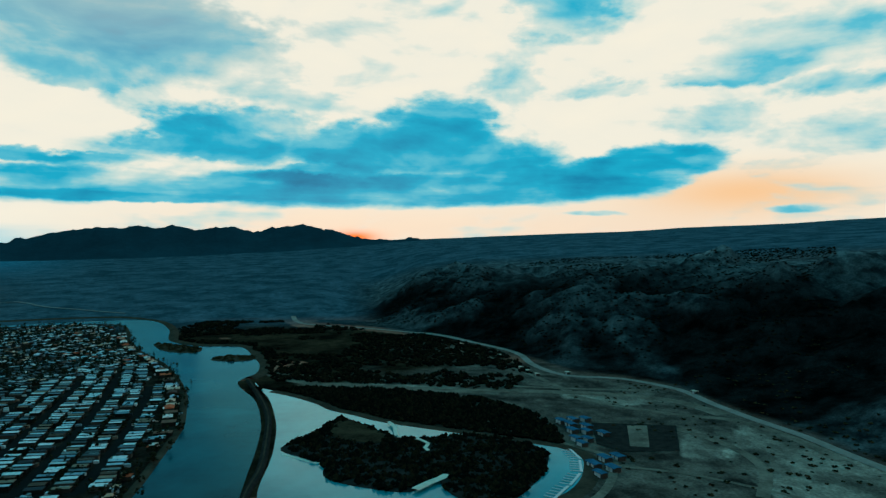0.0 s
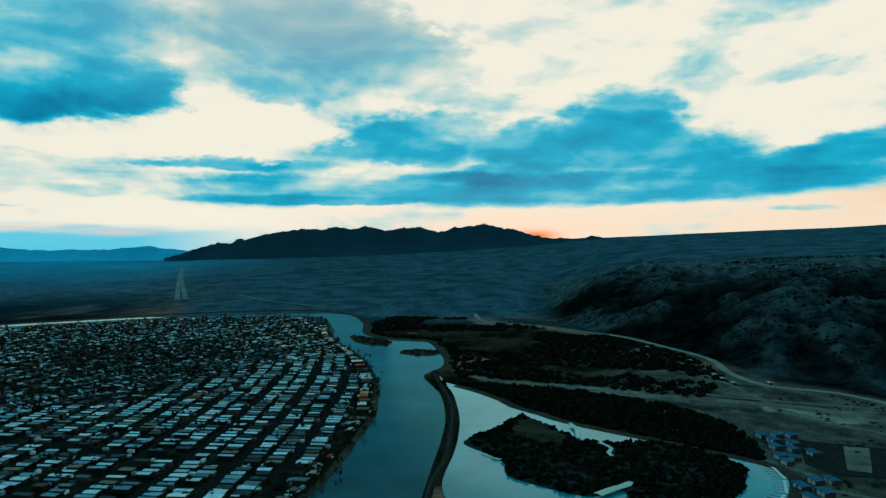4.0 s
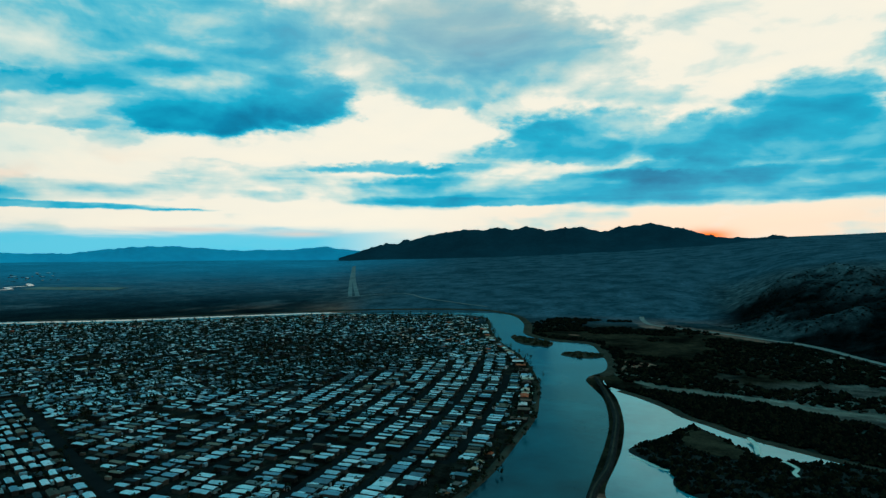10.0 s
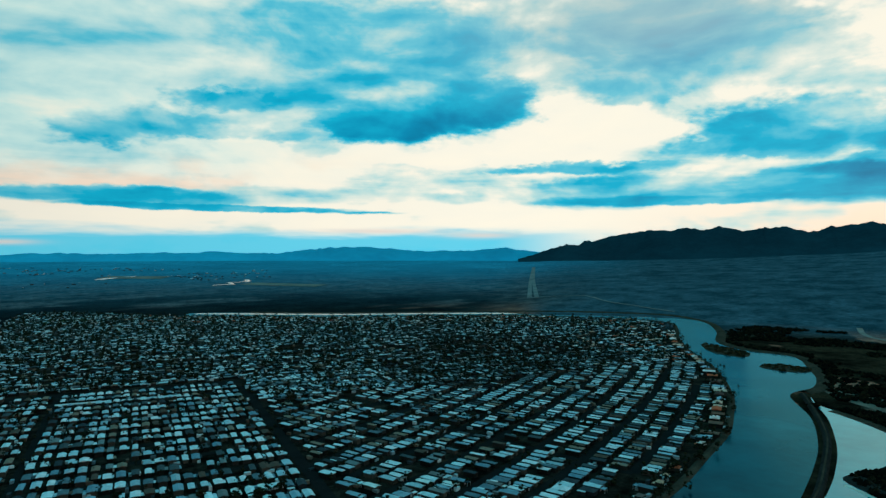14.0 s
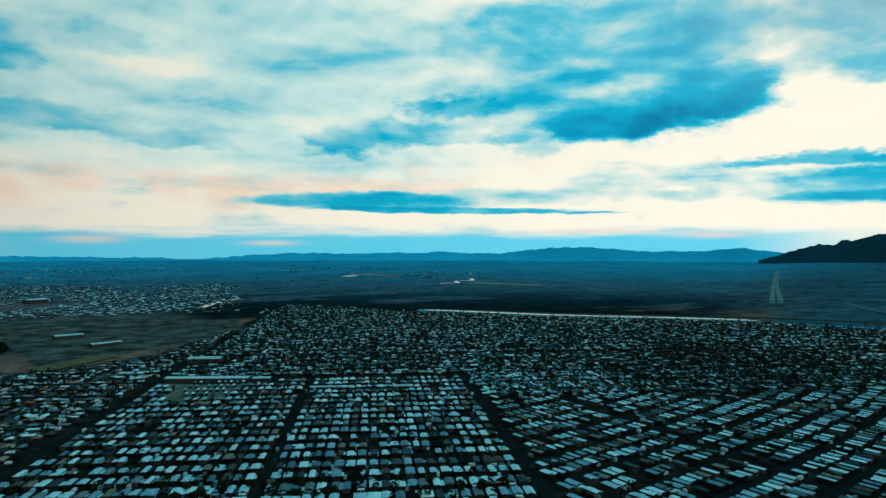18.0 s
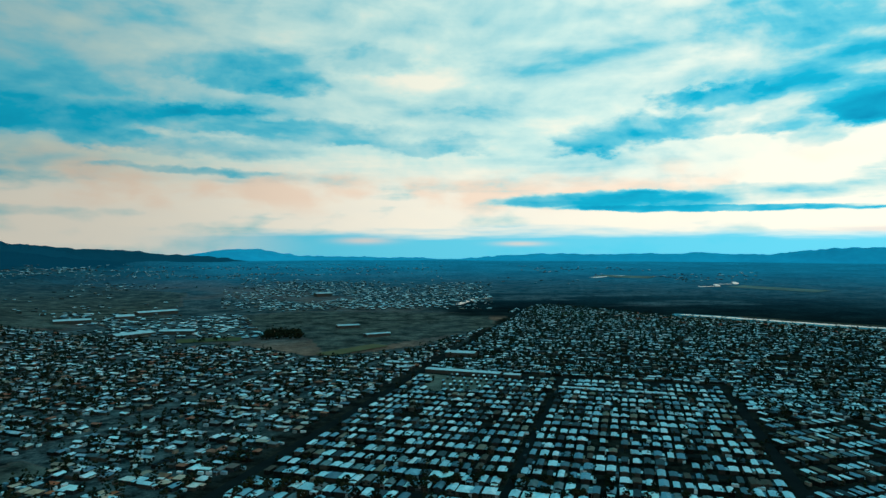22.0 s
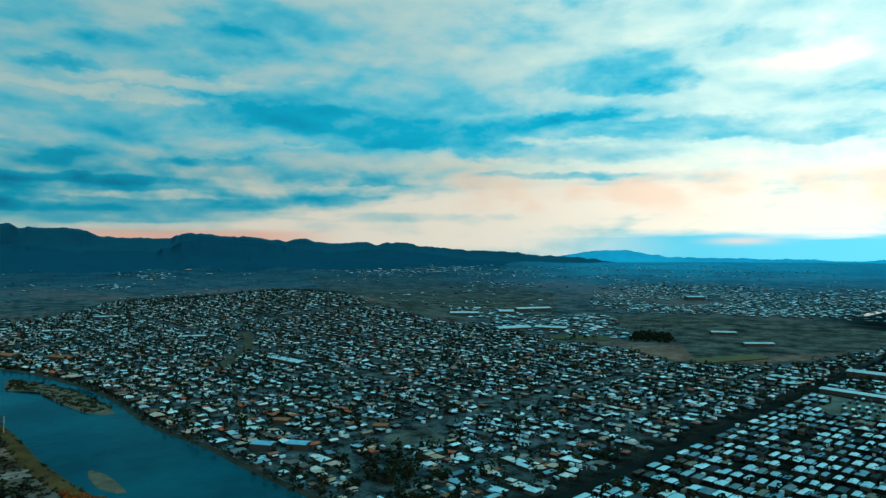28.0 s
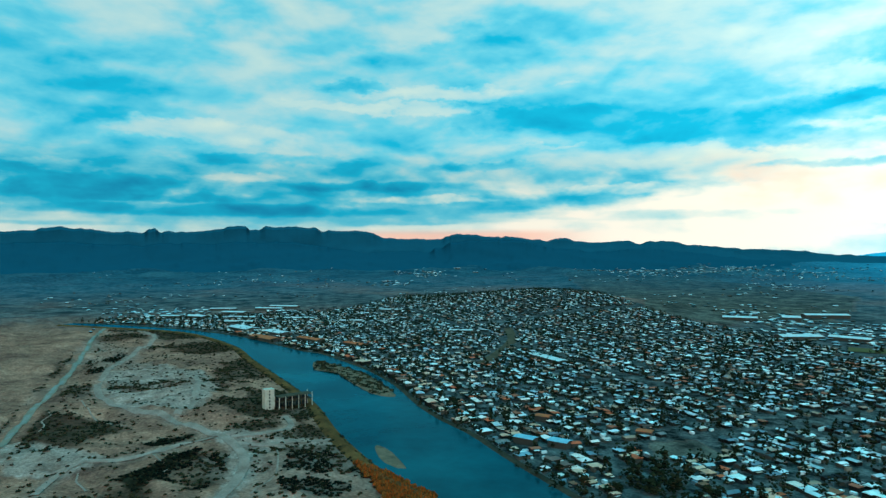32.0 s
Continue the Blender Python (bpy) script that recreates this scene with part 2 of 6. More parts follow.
cool = wramp(shade, DEEP + [(0.65, (0.36, 0.69, 0.73)), (0.81, (0.58, 0.83, 0.79)), (1.0, (0.92, 0.93, 0.79))])
tone = wmix(wmath("MULTIPLY", wsmooth(azim, 48.0, 80.0), wsmooth(elev, 4.5, 8.0)), warm, cool)
soft = wramp(shade, DEEP + [(0.65, (0.36, 0.62, 0.65)), (0.81, (0.53, 0.70, 0.64)), (1.0, (0.70, 0.77, 0.63))])
tone = wmix(wide, tone, soft)
# rosy undersides half-way up in the south
rosy = wmath("MULTIPLY", wmath("MULTIPLY", wsmooth(elev, 2.2, 4.5), wmath("SUBTRACT", 1.0, wsmooth(elev, 5.5, 9.0))), wmath("MULTIPLY", wsmooth(azim, 44.0, 70.0), wmath("SUBTRACT", 1.0, wsmooth(azim, 118.0, 138.0))))
tone = wmix(wmath("MULTIPLY", rosy, wmath("MULTIPLY", wmath("MULTIPLY", wsmooth(ripple.outputs["Fac"], 0.48, 0.66), wsmooth(light, 0.45, 0.65)), 0.5)), tone, (0.92, 0.62, 0.45))
# blue haze low over the southern plain
plain = wmath("MULTIPLY", wsmooth(azim, 28.0, 42.0), wmath("SUBTRACT", 1.0, wsmooth(azim, 96.0, 114.0)))
haze = wmath("MULTIPLY", plain, wmath("SUBTRACT", 1.0, wsmooth(wmath("MULTIPLY_ADD", wmath("SUBTRACT", streak.outputs["Fac"], 0.5), 3.0, elev), 0.9, 2.0)))
tone = wmix(wmath("MULTIPLY", haze, 0.92), tone, (0.05, 0.60, 0.82))
for far_az, far_el, far_wide, far_high in ((93.2, 0.75, 2.2, 0.28), (79.5, 0.5, 2.0, 0.2), (42.0, 1.2, 3.0, 0.25), (51.0, 1.55, 5.0, 0.2)):
    # thin rosy cloud low over the plain
    px, py = wmath("POWER", wmath("DIVIDE", wmath("SUBTRACT", azim, far_az), far_wide), 2.0), wmath("POWER", wmath("DIVIDE", wmath("SUBTRACT", elev, far_el), far_high), 2.0)
    tone = wmix(wmath("MULTIPLY", wmath("POWER", 0.4, wmath("ADD", px, py)), 0.75), tone, (0.80, 0.68, 0.60))
# grey, faintly warm belly of the high cover
bx, by = wmath("POWER", wmath("DIVIDE", wmath("SUBTRACT", azim, 27.0), 15.0), 2.0), wmath("POWER", wmath("DIVIDE", wmath("SUBTRACT", elev, 19.0), 4.5), 2.0)
tone = wmix(wmath("MULTIPLY", wmath("MULTIPLY", wmath("POWER", 0.4, wmath("ADD", bx, by)), wmath("SUBTRACT", 1.0, wsmooth(light, 0.5, 0.75))), 0.6), tone, (0.42, 0.50, 0.50))
# peach light under the cloud base, strongest towards the sun
off = wmath("ABSOLUTE", wmath("SUBTRACT", azim, SUN_AZ - 12))
low = wmath("SUBTRACT", 1.0, wsmooth(elev, 1.5, 6.5))
west = wmath("SUBTRACT", 1.0, wsmooth(off, 14.0, 40.0))
tone = wmix(wmath("MULTIPLY", wmath("MULTIPLY", low, west), wmath("MULTIPLY", wsmooth(light, 0.5, 0.8), 0.42)), tone, (1.0, 0.64, 0.40))
south = wmath("SUBTRACT", 1.0, wsmooth(wmath("ABSOLUTE", wmath("SUBTRACT", azim, 139.0)), 5.0, 14.0))
tone = wmix(wmath("MULTIPLY", wmath("MULTIPLY", wmath("SUBTRACT", 1.0, wsmooth(elev, 1.3, 2.0)), south), 0.8), tone, (0.95, 0.55, 0.42))
# lit cloud edge north of the sun
ex = wmath("POWER", wmath("DIVIDE", wmath("ADD", azim, 25.0), 9.0), 2.0)
ey = wmath("POWER", wmath("DIVIDE", wmath("SUBTRACT", elev, 4.6), 1.9), 2.0)
tone = wmix(wmath("MULTIPLY", wmath("POWER", 0.35, wmath("ADD", ex, ey)), wmath("MULTIPLY", wsmooth(light, 0.4, 0.7), 0.9)), tone, (1.0, 0.60, 0.30))
# glow where the sun has gone down
gx = wmath("POWER", wmath("DIVIDE", wmath("SUBTRACT", azim, SUN_AZ - 0.3), 1.7), 2.0)
gy = wmath("POWER", wmath("DIVIDE", wmath("SUBTRACT", elev, 0.95), 0.5), 2.0)
glow = wmath("POWER", 0.4, wmath("ADD", gx, gy))
tone = wmix(glow, tone, (1.3, 0.22, 0.01))
# bright blue sky overhead, out of view, added to light the roofs and land
high = wsmooth(elev, 22.0, 42.0)
tone = wmix(high, tone, (0.04, 0.76, 1.02))
# the sunset side is the brighter one
dim = wvec("SCALE", tone)
wt.links.new(wmath("MULTIPLY_ADD", wmath("ADD", wsmooth(azim, 40.0, 155.0), wmath("SUBTRACT", 1.0, wsmooth(azim, -110.0, -40.0))), -0.5, 1.0), dim.inputs["Scale"])
low_south = wmath("MULTIPLY", wsmooth(azim, 89.0, 115.0), wmath("SUBTRACT", 1.0, wsmooth(elev, 6.0, 9.5)))
dim2 = wvec("SCALE", dim.outputs[0])
wt.links.new(wmath("MULTIPLY_ADD", low_south, -0.17, 1.0), dim2.inputs["Scale"])
tone = dim2.outputs[0]
clear = wt.nodes.new("ShaderNodeTexSky")
clear.sky_type, clear.sun_disc = "NISHITA", False
clear.sun_elevation, clear.sun_rotation = radians(2), radians(90 - SUN_AZ)
clearer = wvec("SCALE", clear.outputs[0]).outputs[0]
clearer.node.inputs["Scale"].default_value = 0.025
tone = wmix(0.06, tone, clearer)
back = wt.nodes.new("ShaderNodeBackground")
wt.links.new(tone, back.inputs[0])
back.inputs[1].default_value = 2.6
wt.links.new(back.outputs[0], wt.nodes.new("ShaderNodeOutputWorld").inputs[0])

sun = new("sun", bpy.data.lights.new("sun", "SUN"))
sun.data.energy, sun.data.angle, sun.data.color = 0.25, radians(25), (1.0, 0.7, 0.5)
sun.matrix_world = look((4000 * math.cos(radians(SUN_AZ)), 4000 * math.sin(radians(SUN_AZ)), 600), (0, 0, 0))


# ---- materials ----
def material(name, colour, rough=0.8, metal=0.0, spread=0.25, scale=0.1, fine=1.0, bump=0.0, second=None, vary=None, vary_by="object", stretch=(1, 1, 1)):
    """colour with patches of a second one at two sizes; vary: more colours, one of which each piece takes."""
    m = bpy.data.materials.new(name)
    m.use_nodes = True
    nt = m.node_tree
    bsdf = nt.nodes["Principled BSDF"]
    bsdf.inputs["Roughness"].default_value, bsdf.inputs["Metallic"].default_value = rough, metal
    if rough > 0.7:
        bsdf.inputs["Specular IOR Level"].default_value = 0.0
    geo = nt.nodes.new("ShaderNodeNewGeometry")
    mp = nt.nodes.new("ShaderNodeVectorMath")
    mp.operation = "MULTIPLY"
    mp.inputs[1].default_value = stretch
    nt.links.new(geo.outputs["Position"], mp.inputs[0])
    noises = []
    for s, d in ((scale, 6.0), (scale * 9 * fine, 5.0)):
        n = nt.nodes.new("ShaderNodeTexNoise")
        n.inputs["Scale"].default_value, n.inputs["Detail"].default_value, n.inputs["Roughness"].default_value = s, d, 0.62
        nt.links.new(mp.outputs[0], n.inputs["Vector"])
        noises.append(n)
    add = nt.nodes.new("ShaderNodeMath")
    add.operation = "MULTIPLY_ADD"
    nt.links.new(noises[1].outputs["Fac"], add.inputs[0])
    add.inputs[1].default_value = 0.5
    nt.links.new(noises[0].outputs["Fac"], add.inputs[2])
    rng = nt.nodes.new("ShaderNodeMapRange")
    nt.links.new(add.outputs[0], rng.inputs[0])
    rng.inputs[1].default_value, rng.inputs[2].default_value = 0.55, 0.95
    mix = nt.nodes.new("ShaderNodeMix")
    mix.data_type = "RGBA"
    nt.links.new(rng.outputs[0], mix.inputs[0])
    two = second or tuple(c * (1 - spread) for c in colour)
    if vary:
        ramp = nt.nodes.new("ShaderNodeValToRGB")
        ramp.color_ramp.interpolation = "CONSTANT"
        every = [colour, *vary]
        while len(ramp.color_ramp.elements) < len(every):
            ramp.color_ramp.elements.new(0.5)
        for i, (el, c) in enumerate(zip(ramp.color_ramp.elements, every)):
            el.position, el.color = i / len(every), (*c, 1)
        if vary_by == "island":
            nt.links.new(geo.outputs["Random Per Island"], ramp.inputs[0])
        else:
            info = nt.nodes.new("ShaderNodeObjectInfo")
            nt.links.new(info.outputs["Random"], ramp.inputs[0])
        nt.links.new(ramp.outputs[0], mix.inputs[6])
        dim = nt.nodes.new("ShaderNodeVectorMath")
        dim.operation = "SCALE"
        dim.inputs["Scale"].default_value = 1 - spread
        nt.links.new(ramp.outputs[0], dim.inputs[0])
        nt.links.new(dim.outputs[0], mix.inputs[7])
    else:
        mix.inputs[6].default_value, mix.inputs[7].default_value = (*colour, 1), (*two, 1)
    nt.links.new(mix.outputs[2], bsdf.inputs["Base Color"])
    if bump:
        b = nt.nodes.new("ShaderNodeBump")
        b.inputs["Strength"].default_value, b.inputs["Distance"].default_value = 0.6, bump
        nt.links.new(add.outputs[0], b.inputs["Height"])
        nt.links.new(b.outputs[0], bsdf.inputs["Normal"])
    return m


def range_material(name, hazed_rock, hazed_apron):
    """Dark rock on the steep faces, paler aprons at their foot where the painted haze thickens."""
    m = material(name, hazed_rock, 0.95, scale=0.006, second=tuple(c * 0.6 for c in hazed_rock))
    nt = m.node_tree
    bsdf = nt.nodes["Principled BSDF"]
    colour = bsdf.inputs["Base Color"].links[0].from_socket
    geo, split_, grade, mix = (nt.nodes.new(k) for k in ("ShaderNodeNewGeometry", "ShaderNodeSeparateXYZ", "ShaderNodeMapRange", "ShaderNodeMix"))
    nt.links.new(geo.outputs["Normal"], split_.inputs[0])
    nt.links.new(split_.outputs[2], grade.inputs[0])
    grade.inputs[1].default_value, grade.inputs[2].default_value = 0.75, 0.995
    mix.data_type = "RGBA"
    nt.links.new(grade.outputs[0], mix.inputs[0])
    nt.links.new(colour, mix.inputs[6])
    mix.inputs[7].default_value = (*hazed_apron, 1)
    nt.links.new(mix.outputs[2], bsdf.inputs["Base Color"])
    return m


def ground_material():
    """Desert gravel, with dark scrub, town lots and fan gravel where the land cover says so; haze and slope shade are
    painted in.
    """
    m = material("ground_gravel", (0.37, 0.142, 0.092), 0.95, scale=0.014, fine=2.6, bump=0.5, second=(0.12, 0.047, 0.034))
    nt = m.node_tree
    bsdf = nt.nodes["Principled BSDF"]
    colour = bsdf.inputs["Base Color"].links[0].from_socket
    geo = nt.nodes.new("ShaderNodeNewGeometry")
    # town ground is near black, shade between the homes put into its colour
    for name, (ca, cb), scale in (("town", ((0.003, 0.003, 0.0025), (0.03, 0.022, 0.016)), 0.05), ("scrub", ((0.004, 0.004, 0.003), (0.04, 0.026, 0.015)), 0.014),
                                  # bluff colour holds the shade of its faces, crest the light on top
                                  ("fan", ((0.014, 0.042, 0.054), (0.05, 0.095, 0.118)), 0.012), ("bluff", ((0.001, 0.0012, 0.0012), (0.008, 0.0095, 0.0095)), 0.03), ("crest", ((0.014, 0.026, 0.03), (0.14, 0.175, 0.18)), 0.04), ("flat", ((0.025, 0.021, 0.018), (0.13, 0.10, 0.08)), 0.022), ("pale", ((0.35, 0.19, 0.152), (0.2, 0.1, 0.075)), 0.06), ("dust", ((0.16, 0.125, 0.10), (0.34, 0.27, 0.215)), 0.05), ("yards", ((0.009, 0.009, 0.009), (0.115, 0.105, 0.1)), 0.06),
                                  # the last three covers paint blue haze into the ground colour
                                  ("far", ((0.018, 0.026, 0.029), (0.105, 0.10, 0.098)), 0.018), ("woods", ((0.003, 0.004, 0.004), (0.014, 0.02, 0.02)), 0.006), ("hazy", ((0.012, 0.11, 0.17), (0.03, 0.18, 0.25)), 0.004), ("far_haze", ((0.014, 0.18, 0.27), (0.022, 0.27, 0.38)), 0.0025), ("slope_haze", ((0.006, 0.034, 0.05), (0.03, 0.075, 0.09)), 0.005)):
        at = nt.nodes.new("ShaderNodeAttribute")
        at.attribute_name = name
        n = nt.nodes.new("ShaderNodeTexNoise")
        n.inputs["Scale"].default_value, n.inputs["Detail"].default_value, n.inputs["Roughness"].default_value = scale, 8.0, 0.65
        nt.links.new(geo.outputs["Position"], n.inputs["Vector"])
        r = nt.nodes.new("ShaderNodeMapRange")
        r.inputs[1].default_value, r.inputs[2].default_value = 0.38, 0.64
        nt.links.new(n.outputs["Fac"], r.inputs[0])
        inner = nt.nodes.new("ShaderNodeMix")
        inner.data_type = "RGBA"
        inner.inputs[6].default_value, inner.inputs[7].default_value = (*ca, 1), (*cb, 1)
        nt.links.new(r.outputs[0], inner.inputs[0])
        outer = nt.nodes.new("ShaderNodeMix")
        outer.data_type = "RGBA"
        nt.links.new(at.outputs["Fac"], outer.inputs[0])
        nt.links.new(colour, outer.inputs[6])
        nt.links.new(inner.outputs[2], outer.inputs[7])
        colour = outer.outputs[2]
    # stones, tufts and wheel marks: grain at two sizes
    grain = []
    for size, lo, hi in ((0.075, 0.72, 1.3), (0.45, 0.7, 1.3)):
        n = nt.nodes.new("ShaderNodeTexNoise")
        n.inputs["Scale"].default_value, n.inputs["Detail"].default_value, n.inputs["Roughness"].default_value = size, 5.0, 0.6
        nt.links.new(geo.outputs["Position"], n.inputs["Vector"])
        r = nt.nodes.new("ShaderNodeMapRange")
        r.inputs[1].default_value, r.inputs[2].default_value, r.inputs[3].default_value, r.inputs[4].default_value = 0.35, 0.65, lo, hi
        nt.links.new(n.outputs["Fac"], r.inputs[0])
        v = nt.nodes.new("ShaderNodeVectorMath")
        v.operation = "SCALE"
        nt.links.new(colour, v.inputs[0])
        nt.links.new(r.outputs[0], v.inputs["Scale"])
        colour = v.outputs[0]
    nt.links.new(colour, bsdf.inputs["Base Color"])
    return m


def water_material(name, rough, gloss, deep, shallow, tint=(0.32, 0.88, 1.0)):
    """Silty water: a coloured body under a weak reflection of the sky, with ripples."""
    m = bpy.data.materials.new(name)
    m.use_nodes = True
    nt = m.node_tree
    nt.nodes.remove(nt.nodes["Principled BSDF"])
    body, shine, blend = nt.nodes.new("ShaderNodeBsdfDiffuse"), nt.nodes.new("ShaderNodeBsdfGlossy"), nt.nodes.new("ShaderNodeMixShader")
    shine.inputs["Roughness"].default_value = rough
    shine.inputs["Color"].default_value = (*tint, 1)
    fres = nt.nodes.new("ShaderNodeFresnel")
    fres.inputs["IOR"].default_value = 1.33
    part_ = nt.nodes.new("ShaderNodeMath")
    part_.operation = "MULTIPLY"
    part_.inputs[1].default_value = gloss
    nt.links.new(fres.outputs[0], part_.inputs[0])
    nt.links.new(part_.outputs[0], blend.inputs[0])
    nt.links.new(body.outputs[0], blend.inputs[1])
    nt.links.new(shine.outputs[0], blend.inputs[2])
    nt.links.new(blend.outputs[0], nt.nodes["Material Output"].inputs["Surface"])
    geo = nt.nodes.new("ShaderNodeNewGeometry")
    n = nt.nodes.new("ShaderNodeTexNoise")
    n.inputs["Scale"].default_value, n.inputs["Detail"].default_value, n.inputs["Roughness"].default_value = 0.012, 7.0, 0.6
    nt.links.new(geo.outputs["Position"], n.inputs["Vector"])
    r = nt.nodes.new("ShaderNodeMapRange")
    r.inputs[1].default_value, r.inputs[2].default_value = 0.35, 0.68
    nt.links.new(n.outputs["Fac"], r.inputs[0])
    mix = nt.nodes.new("ShaderNodeMix")
    mix.data_type = "RGBA"
    mix.inputs[6].default_value, mix.inputs[7].default_value = (*deep, 1), (*shallow, 1)
    nt.links.new(r.outputs[0], mix.inputs[0])
    nt.links.new(mix.outputs[2], body.inputs["Color"])
    w = nt.nodes.new("ShaderNodeTexNoise")
    w.inputs["Scale"].default_value, w.inputs["Detail"].default_value = 0.25, 5.0
    nt.links.new(geo.outputs["Position"], w.inputs["Vector"])
    b = nt.nodes.new("ShaderNodeBump")
    b.inputs["Strength"].default_value, b.inputs["Distance"].default_value = 0.12, 0.5
    nt.links.new(w.outputs["Fac"], b.inputs["Height"])
    for node in (body, shine, fres):
        nt.links.new(b.outputs[0], node.inputs["Normal"])
    return m


GROUND = ground_material()
WATER = water_material("river_water", 0.16, 0.48, (0.0, 0.016, 0.024), (0.0, 0.06, 0.075), (0.16, 0.72, 0.92))
STILL = water_material("lagoon_water", 0.06, 0.8, (0.0, 0.13, 0.16), (0.01, 0.25, 0.28), (0.42, 0.9, 1.0))
# paler, glossier copy of the river water, sky sheen partly in its colour
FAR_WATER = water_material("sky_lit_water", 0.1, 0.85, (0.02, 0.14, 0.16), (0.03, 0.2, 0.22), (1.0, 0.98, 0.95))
ASPHALT = material("worn_asphalt", (0.009, 0.009, 0.009), 0.9, scale=0.05, second=(0.016, 0.015, 0.014))
HIGHWAY_ASPHALT = material("pale_gravel_shoulder", (0.24, 0.17, 0.13), 0.9, scale=0.05, second=(0.16, 0.115, 0.085))
DARK_HIGHWAY = material("grey_highway_asphalt", (0.25, 0.21, 0.185), 0.9, scale=0.05, second=(0.16, 0.13, 0.11))
DIRT = material("graded_dirt", (0.36, 0.205, 0.165), 0.95, scale=0.08, second=(0.2, 0.108, 0.083))
BANK = material("bank_scrub_soil", (0.025, 0.02, 0.015), 0.95, scale=0.05, second=(0.07, 0.05, 0.035), bump=0.5)
DARK_RIPRAP_SOIL = material("dark_riprap_soil", (0.012, 0.011, 0.010), 0.95, scale=0.15, second=(0.03, 0.027, 0.024))
RUST_BANK = material("rusty_bank_soil", (0.17, 0.07, 0.026), 0.95, scale=0.05, second=(0.04, 0.02, 0.010), bump=0.5)
LEVEE = material("levee_gravel", (0.11, 0.07, 0.045), 0.95, scale=0.05, second=(0.055, 0.035, 0.024))
FLAT_DIRT = material("packed_grey_dirt", (0.20, 0.155, 0.12), 0.95, scale=0.04, second=(0.07, 0.054, 0.043))
DRY_GRASS = material("dry_marsh_grass", (0.06, 0.042, 0.025), 0.95, scale=0.05, second=(0.012, 0.009, 0.006))
# pale colour that paints the glint of bright inlet water
SHORE_GLINT = material("pale_shore_glint", (0.62, 0.58, 0.48), 0.8, scale=0.2, second=(0.4, 0.37, 0.3))
GRAVEL = material("wet_gravel", (0.2, 0.115, 0.075), 0.95, scale=0.1, second=(0.07, 0.05, 0.035))
# the ranges carry the blue haze before them in their base colours
RIDGE_NEAR = material("hazed_range_rock", (0.012, 0.045, 0.06), 0.95, scale=0.004, second=(0.007, 0.026, 0.036))
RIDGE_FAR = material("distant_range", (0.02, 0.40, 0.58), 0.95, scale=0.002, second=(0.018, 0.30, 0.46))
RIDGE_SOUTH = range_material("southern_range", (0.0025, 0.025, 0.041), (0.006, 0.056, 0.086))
RIDGE_MID = range_material("hazed_blue_range", (0.004, 0.032, 0.049), (0.008, 0.066, 0.098))
LEAF = material("dark_foliage", (0.014, 0.016, 0.008), 0.9, vary=[(0.02, 0.02, 0.01), (0.01, 0.012, 0.007), (0.03, 0.024, 0.012)], vary_by="island", scale=0.3)
# roof colours hold some of the sky light's blue tint
ROOFS = material("coated_roofs", (0.709, 0.718, 0.718), 0.75, vary=[(0.107, 0.157, 0.178), (0.323, 0.417, 0.448), (0.172, 0.209, 0.209), (0.237, 0.167, 0.125), (0.387, 0.521, 0.574), (0.452, 0.564, 0.594), (0.043, 0.0521, 0.0574), (0.215, 0.324, 0.375), (0.107, 0.0729, 0.0574), (0.602, 0.709, 0.718), (0.537, 0.626, 0.646), (0.15, 0.25, 0.302), (0.74, 0.718, 0.718), (0.0645, 0.0834, 0.0885)], vary_by="island", scale=0.3, spread=0.35)
# walls far darker than stucco, their shade is in the base colour
WALLS = material("shaded_stucco_siding", (0.035, 0.031, 0.028), 0.85, vary=[(0.02, 0.018, 0.016), (0.07, 0.06, 0.05), (0.014, 0.013, 0.012)], vary_by="island", scale=0.3)
ROOFS_TOWN = material("mixed_town_roofs", (0.757, 0.752, 0.752), 0.75, vary=[(0.209, 0.182, 0.179), (0.522, 0.524, 0.549), (0.392, 0.228, 0.167), (0.652, 0.661, 0.692), (0.0915, 0.0741, 0.0716), (0.339, 0.388, 0.442), (0.469, 0.319, 0.251), (0.757, 0.817, 0.812), (0.169, 0.217, 0.262), (0.587, 0.479, 0.43), (0.365, 0.114, 0.0716)], vary_by="island", scale=0.3, spread=0.35)
ROOFS_OLD = material("weathered_shingle_roofs", (0.0734, 0.0922, 0.0979), 0.8, vary=[(0.0306, 0.0367, 0.0392), (0.147, 0.184, 0.196), (0.0734, 0.0612, 0.0514), (0.0184, 0.022, 0.0245), (0.11, 0.135, 0.147), (0.367, 0.453, 0.477)], vary_by="island", scale=0.3, spread=0.35)
ROOFS_FRONT = material("river_front_roofs", (0.675, 0.388, 0.285), 0.75, vary=[(0.591, 0.112, 0.0534), (0.844, 0.675, 0.63), (0.203, 0.1, 0.0712), (0.338, 0.413, 0.475), (0.608, 0.325, 0.225), (0.101, 0.0625, 0.0534), (0.844, 0.65, 0.594)], vary_by="island", scale=0.3)
CONCRETE = material("weathered_concrete", (0.50, 0.41, 0.33), 0.9, scale=0.3, second=(0.36, 0.29, 0.23))
# darker copy of the concrete, shade of the open bays in its colour
DARK_CONCRETE = material("darkened_concrete", (0.09, 0.065, 0.045), 0.9, scale=0.3, second=(0.04, 0.03, 0.022))

